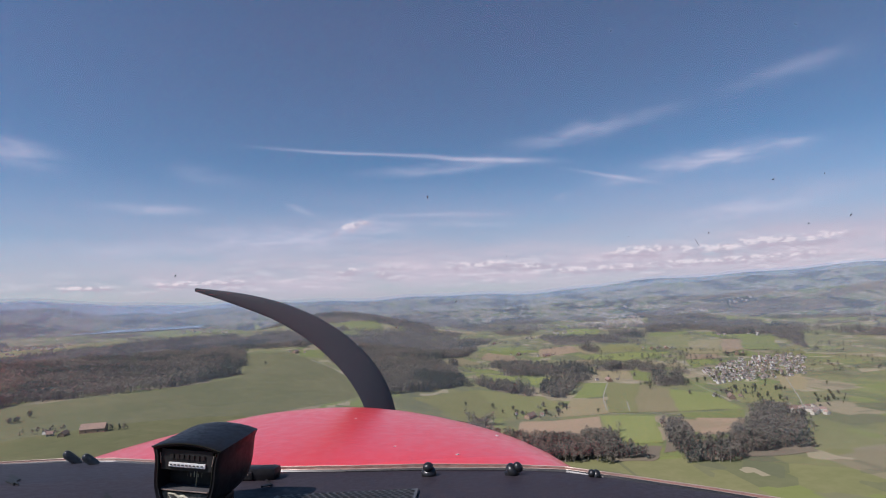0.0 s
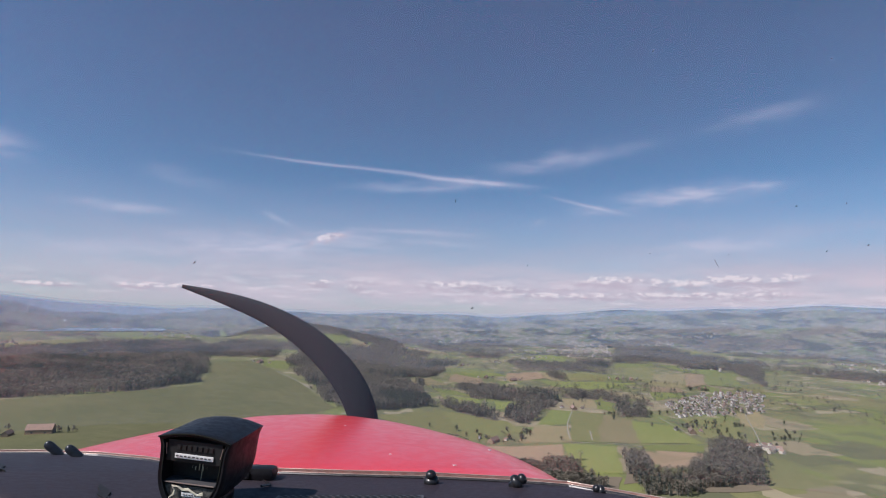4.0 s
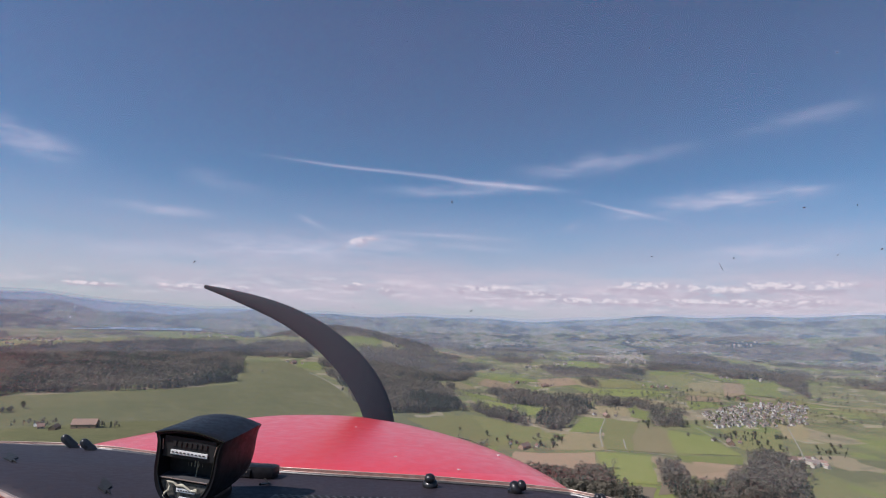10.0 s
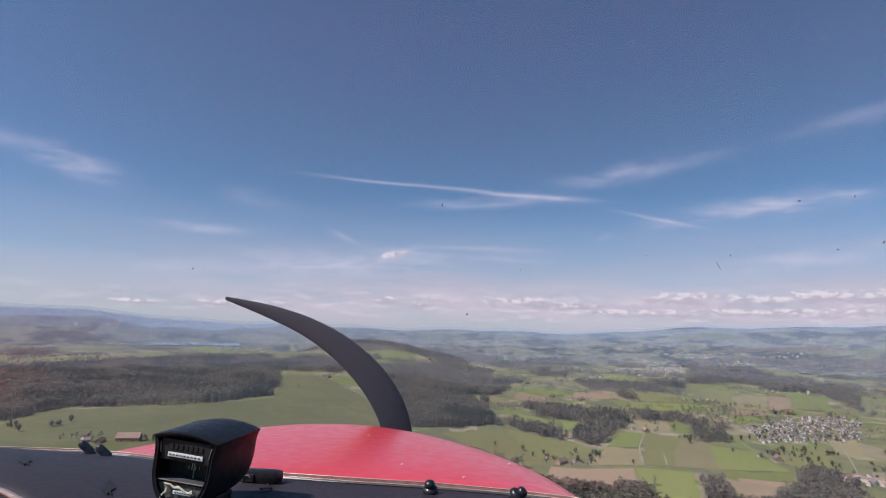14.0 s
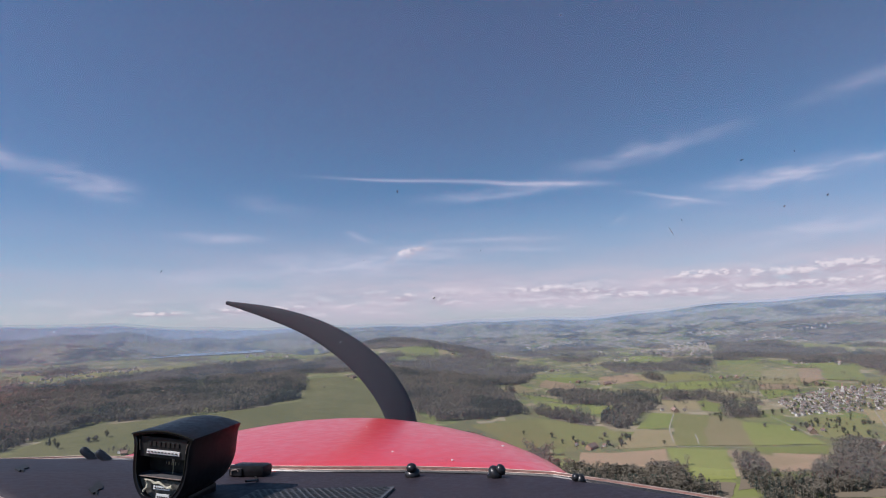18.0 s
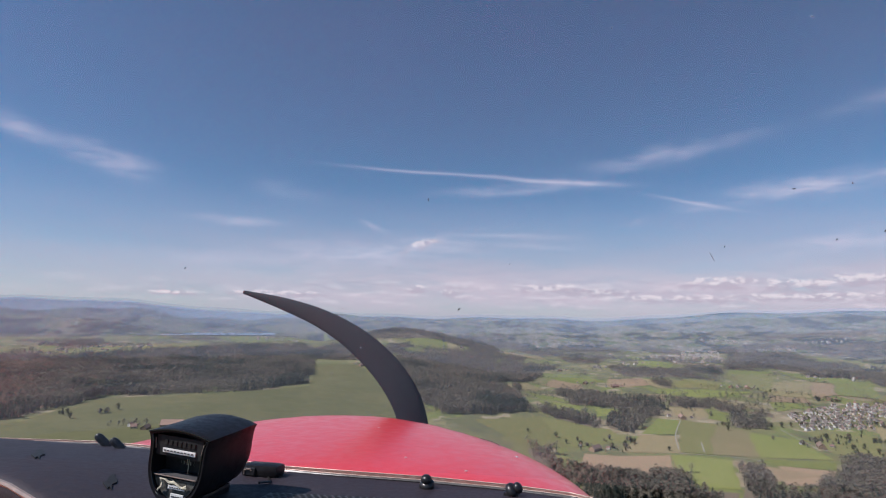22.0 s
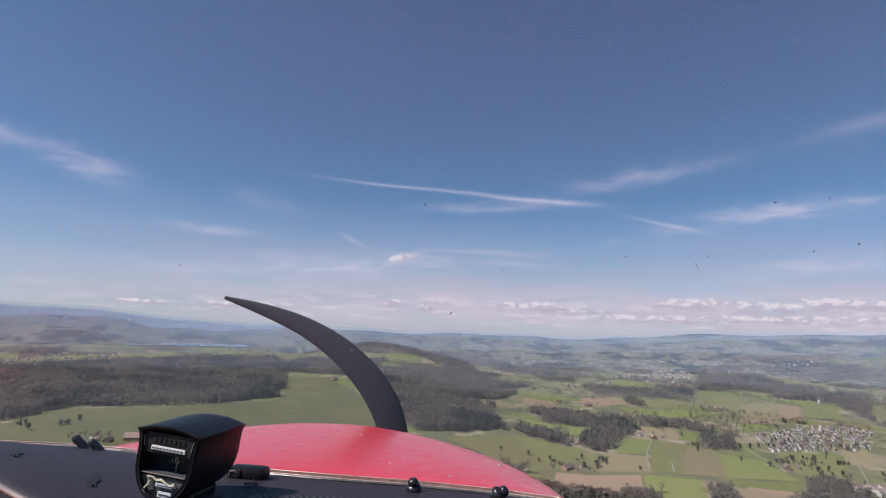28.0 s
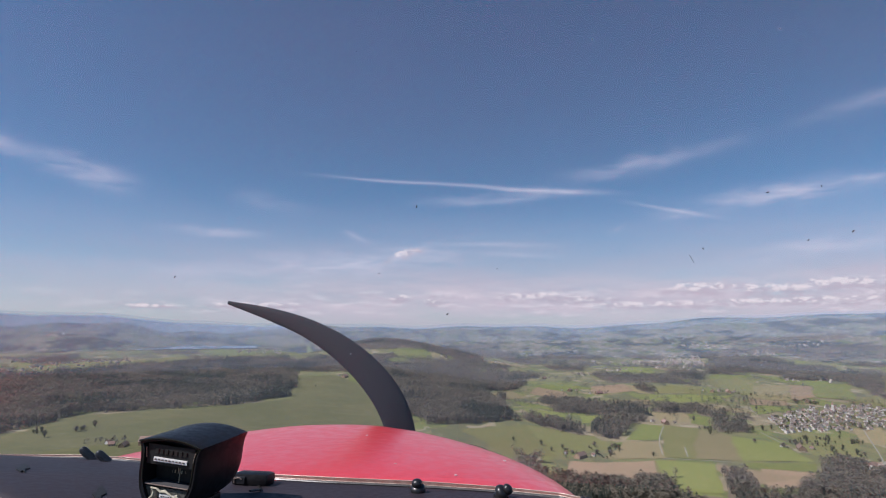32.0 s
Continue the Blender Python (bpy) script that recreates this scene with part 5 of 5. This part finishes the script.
grille()
for x, y, r in ((-0.667, 0.895, 0.02), (-0.468, 0.79, 0.017)):
    bm = bmesh.new()
    spread = [(0.42 * r * math.cos(k) * (1 + 0.4 * math.sin(4 * k) + 0.3 * math.sin(7 * k + 1)), 2.1 * r * math.sin(k) * (1 + 0.25 * math.sin(5 * k))) for k in [i * 0.5236 for i in range(12)]]
    ring = [Vector((x * (y + v) / y + u, y + v, 0)) for u, v in spread]
    loft(bm, [[p + Vector((0, 0, panel_z(p.x, p.y) - 0.004)) for p in ring], [p + Vector((0, 0, panel_z(p.x, p.y) + 0.0022)) for p in ring]])
    part("torn_hole", bm, DARK, shield, "ragged dark screw hole in the vinyl")


def shell(az, z):
    rho = 1.02 - 0.66 * (z + 0.28) / 1.03
    return Vector((-0.10 + 1.15 * rho * math.sin(az), rho * math.cos(az), z))


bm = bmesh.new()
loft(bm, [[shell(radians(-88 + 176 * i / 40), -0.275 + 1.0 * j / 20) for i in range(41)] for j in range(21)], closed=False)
screen = part("windscreen", bm, PERSPEX, airplane, "clear dusty windscreen with a painted haze veil, spotted with insects", smooth=True, angle=80)
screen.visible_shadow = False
for az_deg, z, size, dark in ((6.2, 0.157, 0.00137, 1), (35.3, 0.136, 0.00125, 1), (-16.5, 0.07, 0.00129, 1), (12.8, 0.072, 0.00086, 1), (23.6, 0.086, 0.00086, 1), (30.0, 0.082, 0.00094, 1), (37.2, 0.082, 0.00101, 1), (7.7, 0.01, 0.00146, 1), (-2.1, 0.325, 0.00062, 0), (-1.5, 0.321, 0.00062, 0), (2.3, 0.331, 0.00056, 0), (24.6, 0.311, 0.00109, 0), (38.6, 0.279, 0.00094, 0), (40.0, 0.087, 0.00129, 1), (-2.9, 0.012, 0.00077, 1), (1.9, 0.071, 0.00086, 1), (27.2, -0.031, 0.00062, 0), (-1.6, -0.049, 0.00094, 0), (38.8, 0.135, 0.00086, 1), (29.0, 0.071, 0.00047, 2), (-25.5, -0.008, 0.00094, 0)):
    bm = bmesh.new()
    bmesh.ops.create_icosphere(bm, subdivisions=2, radius=1)
    at = shell(radians(az_deg), z)
    for v in bm.verts:
        w = 1 + 0.6 * noise.noise(v.co * 1.7 + at * 90)
        lean = radians(-25 if dark == 2 else (az_deg * 37) % 110 - 10)
        v.co = at + Matrix.Rotation(lean, 3, "Y") @ Vector((v.co.x * w * size * (0.55 if dark < 2 else 1), v.co.y * 0.0005, v.co.z * w * size * (1.5 if dark < 2 else 14)))
    part("insect_spot" if dark == 1 else "scratch", bm, SPECK if dark == 1 else PALE_SPECK, screen)


def propeller():
    """Two-bladed propeller at rest; one curved blade stands over the cowling."""
    hub = Vector((-0.16, 1.90, -0.50))
    spine = [(-0.16, -0.50), (-0.165, -0.40), (-0.195, -0.29), (-0.262, -0.185), (-0.365, -0.088), (-0.49, -0.012), (-0.63, 0.042), (-0.78, 0.085)]
    chord = [0.045, 0.05, 0.052, 0.050, 0.043, 0.033, 0.022, 0.006]
    fine = []
    for i in range(29):
        k = min(6, i // 4)
        w = i / 4 - k
        quad = [Vector((*spine[min(7, max(0, k + o))], chord[min(7, max(0, k + o))])) for o in (-1, 0, 1, 2)]
        fine.append(0.5 * (2 * quad[1] + (quad[2] - quad[0]) * w + (2 * quad[0] - 5 * quad[1] + 4 * quad[2] - quad[3]) * w * w + (3 * quad[1] - quad[0] - 3 * quad[2] + quad[3]) * w ** 3))
    spine, chord = [(q.x, q.y) for q in fine], [max(0.003, q.z) for q in fine]
    for turn in (0, 180):
        rings = []
        for i, ((x, z), c) in enumerate(zip(spine, chord)):
            a, b = spine[max(0, i - 1)], spine[min(28, i + 1)]
            d = Vector((b[0] - a[0], 0, b[1] - a[1])).normalized()
            side = Vector((d.z, 0, -d.x))
            twist = radians(52 - 1.25 * i)
            across = (side * math.cos(twist * 0.5) + Vector((0, 1, 0)) * math.sin(twist * 0.5)).normalized()
            depth_way = across.cross(d)
            thick = c * 0.16 + 0.002
            rings.append([Vector((x, 1.90, z)) + across * c * math.cos(k) + depth_way * thick * math.sin(k) * (1 + 0.3 * math.cos(k)) for k in [j * math.pi / 8 for j in range(16)]])
        if turn:
            rings = [[hub + Matrix.Rotation(math.pi, 3, "Y") @ (p - hub) for p in r] for r in rings]
        bm = bmesh.new()
        loft(bm, rings)
        part("propeller_blade", bm, BLADE, airplane, "dark curved propeller blade", smooth=True)
    bm = bmesh.new()
    turned(bm, ((0.11, -0.06), (0.115, 0.0), (0.10, 0.08), (0.06, 0.16), (0.01, 0.20)), hub, (0, 1, 0), 20)
    part("spinner", bm, RED, airplane, smooth=True)


propeller()


def plug(x, y, z, size, lean, tall=1.0):
    """Black rubber windscreen plug: stem, collar and rounded cap."""
    root = new("rubber_plug")
    root.matrix_basis = CRAFT @ pose(x, y, z)
    axis = (math.tan(radians(lean)), -0.35, 1)
    bm = bmesh.new()
    turned(bm, ((size * 1.0, -0.004), (size * 1.0, 0.001), (size * 0.6, 0.003)), (0, 0, 0), n=14)
    part("collar", bm, RUBBER, root, smooth=True)
    bm = bmesh.new()
    shape = ((0.95, 0.0), (1.0, 0.5), (1.0, 1.0), (0.93, 1.12), (0.98, 1.25), (1.0, 1.4), (0.98, 2.0), (0.8, 2.4), (0.45, 2.6), (0.05, 2.65)) if tall > 1 else ((1.25, 0.0), (1.45, 0.4), (1.4, 0.95), (1.1, 1.3), (0.85, 1.42), (0.98, 1.65), (0.98, 2.05), (0.75, 2.4), (0.4, 2.58), (0.05, 2.62))
    turned(bm, [(size * r, size * h * (1.0 + 0.5 * (tall > 1))) for r, h in shape], (0, 0, 0), axis, 16)
    part("cap", bm, RUBBER, root, "glossy rounded black cap", smooth=True)
    return tagged(root, "small black rubber plug on the panel edge", "plug", "plugs along the windscreen")


plug(-0.702, 1.115, -0.260, 0.0080, -42, 1.7)
plug(-0.652, 1.09, -0.262, 0.0080, -42, 1.7)
plug(-0.026, 0.905, -0.268, 0.0085, -5)
plug(0.100, 0.870, -0.262, 0.0085, 58)
plug(0.228, 0.835, -0.266, 0.0060, -60)


def clip_box():
    """Black plastic holder with a hooked latch and a short cable."""
    root = new("cable_holder")
    root.matrix_basis = CRAFT @ pose(-0.309, 0.95, -0.2655, -6, 2, -4) @ Matrix.Diagonal((0.88, 0.9, 0.86, 1))
    bm = bmesh.new()
    box(bm, (-0.036, -0.022, -0.002), (0.036, 0.022, 0.022), 0.0095)
    body = part("body", bm, GLOSS, root, smooth=True)
    bm = bmesh.new()
    box(bm, (-0.03, -0.025, 0.002), (-0.006, -0.021, 0.016), 0.0015)
    part("latch", bm, RUBBER, body, "worn grey latch")
    bm = bmesh.new()
    tube(bm, [(-0.026, -0.026, 0.004), (-0.026, -0.027, 0.013), (-0.015, -0.027, 0.0145), (-0.012, -0.027, 0.011)], 0.0012, 6)
    part("hook", bm, STRIP, body, "bright metal hook")
    bm = bmesh.new()
    tube(bm, [(0.02, -0.02, 0.0), (0.03, -0.035, -0.001), (0.042, -0.06, 0.002), (0.036, -0.09, 0.005)], 0.0022, 6)
    part("cable", bm, RUBBER, root)
    return tagged(root, "small black plastic cable holder on the panel top", "holder")


clip_box()


def compass():
    """Magnetic compass: deep black housing with a hooded face, card, label strips and torn paper."""
    root = new("compass")
    root.matrix_basis = CRAFT @ Matrix.Diagonal((1.12, 1.12, 1.12, 1)) @ pose(-0.302, 0.655, -0.165, 0, 6, -8)

    def half(k):
        return 0.0375 * math.sqrt(max(0.0, 1 - max(0.0, (k - 0.38) / 0.62) ** 2.3)) + 0.0045 * math.exp(-k / 0.09)

    def outline(scale, y, drop=0.0):
        ks = [math.sin(math.pi / 2 * i / 19) for i in range(20)]
        side = [(max(0.003, half(k)), 0.027 - 0.082 * k) for k in ks]
        top = [(-0.042 + 0.084 * i / 16, 0.027 + 0.0065 * (1 - (i / 8 - 1) ** 2)) for i in range(1, 16)]
        ring = top + side + [(-x, z) for x, z in reversed(side)]
        return [Vector((x * scale, y, z * scale + drop)) for x, z in ring]

    bm = bmesh.new()
    shells = [outline(0.84, 0.020), outline(0.85, 0.001), outline(0.88, -0.004), outline(0.96, -0.005), outline(0.99, -0.002), outline(1.0, 0.004), outline(1.0, 0.045), outline(1.0, 0.08, 0.001), outline(0.975, 0.094, 0.001), outline(0.9, 0.102, 0.001), outline(0.6, 0.105, 0.001)]
    loft(bm, shells)
    body = part("housing", bm, GLOSS, root, "glossy black moulded housing", smooth=True, angle=50)
    bm = bmesh.new()
    loft(bm, [outline(0.84, 0.0195), outline(0.84, 0.0185)])
    part("recess", bm, DARK, root, "dark dial recess")
    bm = bmesh.new()
    tube(bm, [p + Vector((0, -0.0015, -0.0004)) for p in [Vector((-0.0415, -0.003, 0.0265))] + outline(0.99, -0.004)[:15] + [Vector((0.0415, -0.003, 0.0265))]], 0.0011, 6)
    part("hood_edge", bm, EDGE, body, "polished curved hood edge", smooth=True)
    bm = bmesh.new()
    tube(bm, [p for p in outline(0.865, -0.0045)[15:55]], 0.0008, 6)
    part("dial_rim", bm, EDGE, body, "polished rim round the dial opening", smooth=True)
    bm = bmesh.new()
    low = [p for p in outline(0.85, 0.0) if p.z < -0.021]
    loft(bm, [[p + Vector((0, 0.003, 0)) for p in low], low])
    part("lower_plate", bm, GLUED, root, "grey glue-stained plate below the dial")
    bm = bmesh.new()
    loft(bm, [[Vector((x, y, z)) for x, z in ((-0.030, -0.0205), (0.030, -0.0205), (0.030, -0.022), (-0.030, -0.022))] for y in (0.018, -0.0015)])
    part("sill", bm, MESHED, root, "worn grey sill under the dial")

    def plate(name, x, z, w, h, y, material, label="", turn=0.0):
        bm = bmesh.new()
        box(bm, (-w / 2, -0.0006, -h / 2), (w / 2, 0.0006, h / 2), 0.0003)
        ob = part(name, bm, material, root, label)
        ob.matrix_basis = pose(x, y, z, 0, turn, 0)
        return ob

    plate("face_plate", 0.0, 0.0125, 0.062, 0.023, -0.0005, DARK, "black upper face plate")
    plate("label_strip", 0.001, 0.0075, 0.044, 0.0050, -0.0022, LABEL, "white strip with fine unreadable print")
    for i in range(9):
        plate("print_bar", -0.018 + 0.0046 * i, 0.0075, 0.0026, 0.0013, -0.0032, SPECK)
    for i in range(7):
        plate("raised_letter_bar", -0.018 + 0.0062 * i, 0.0165, 0.0042, 0.0052, -0.0018, RUBBER)
    for s in (-1, 1):
        plate("bracket_mark", s * 0.0315, 0.014, 0.0009, 0.012, -0.0022, STRIP, "pale bracket line", s * 8)
    bm = bmesh.new()
    turned(bm, ((0.024, -0.011), (0.0252, -0.008), (0.0252, 0.009), (0.024, 0.011)), (0, 0.043, -0.006), n=28)
    card = part("compass_card", bm, DARK, root, "black card with pale degree marks", smooth=True)
    for i in range(13):
        a = radians(-60 + 10 * i)
        bm = bmesh.new()
        h = 0.008 if i % 3 == 0 else 0.004
        box(bm, (-0.0004, -0.0004, 0), (0.0004, 0.0004, h))
        mark = part("degree_mark", bm, TAPE, card)
        mark.matrix_basis = pose(0.0256 * math.sin(a), 0.043 - 0.0256 * math.cos(a), -0.012, 0, 0, math.degrees(a))
    plate("lubber_line", 0.006, -0.009, 0.0008, 0.024, 0.012, TAPE, "pale lubber line")
    plate("sill_edge", 0.0, -0.0213, 0.056, 0.0012, -0.0022, STRIP, "pale worn front edge of the sill")
    plate("label_strip", 0.004, -0.0325, 0.022, 0.0042, -0.0025, LABEL)
    plate("label_strip", 0.006, -0.0425, 0.017, 0.0065, -0.0025, LABEL, "white label with fine unreadable print")
    for i in range(6):
        plate("print_bar", 0.0 + 0.0024 * i, -0.0425, 0.0014, 0.0016, -0.0034, SPECK)
        plate("print_bar", -0.004 + 0.0032 * i, -0.0325, 0.0018, 0.0010, -0.0034, SPECK)
    bm = bmesh.new()
    line = [(-0.0175 - 0.003 * math.sin(k * 1.3), -0.003 - 0.001 * (k % 2), -0.044 + 0.0038 * k) for k in range(6)] + [(-0.012 + 0.0058 * k, -0.003, -0.0255 - 0.0016 * math.sin(k * 2.1) - 0.0012 * k) for k in range(6)]
    tube(bm, line, 0.0013, 5)
    for v in bm.verts:
        v.co += Vector((noise.noise(v.co * 300), 0, noise.noise(v.co * 300 + Vector((3, 3, 3))))) * 0.002
    part("torn_tape", bm, TAPE, root, "torn remains of yellowed tape round the lower label")
    bm = bmesh.new()
    box(bm, (-0.018, 0.03, -0.085), (0.018, 0.09, -0.05), 0.004)
    part("foot", bm, GLOSS, root)
    return tagged(root, "black magnetic compass standing on the panel top", "compass")


compass()
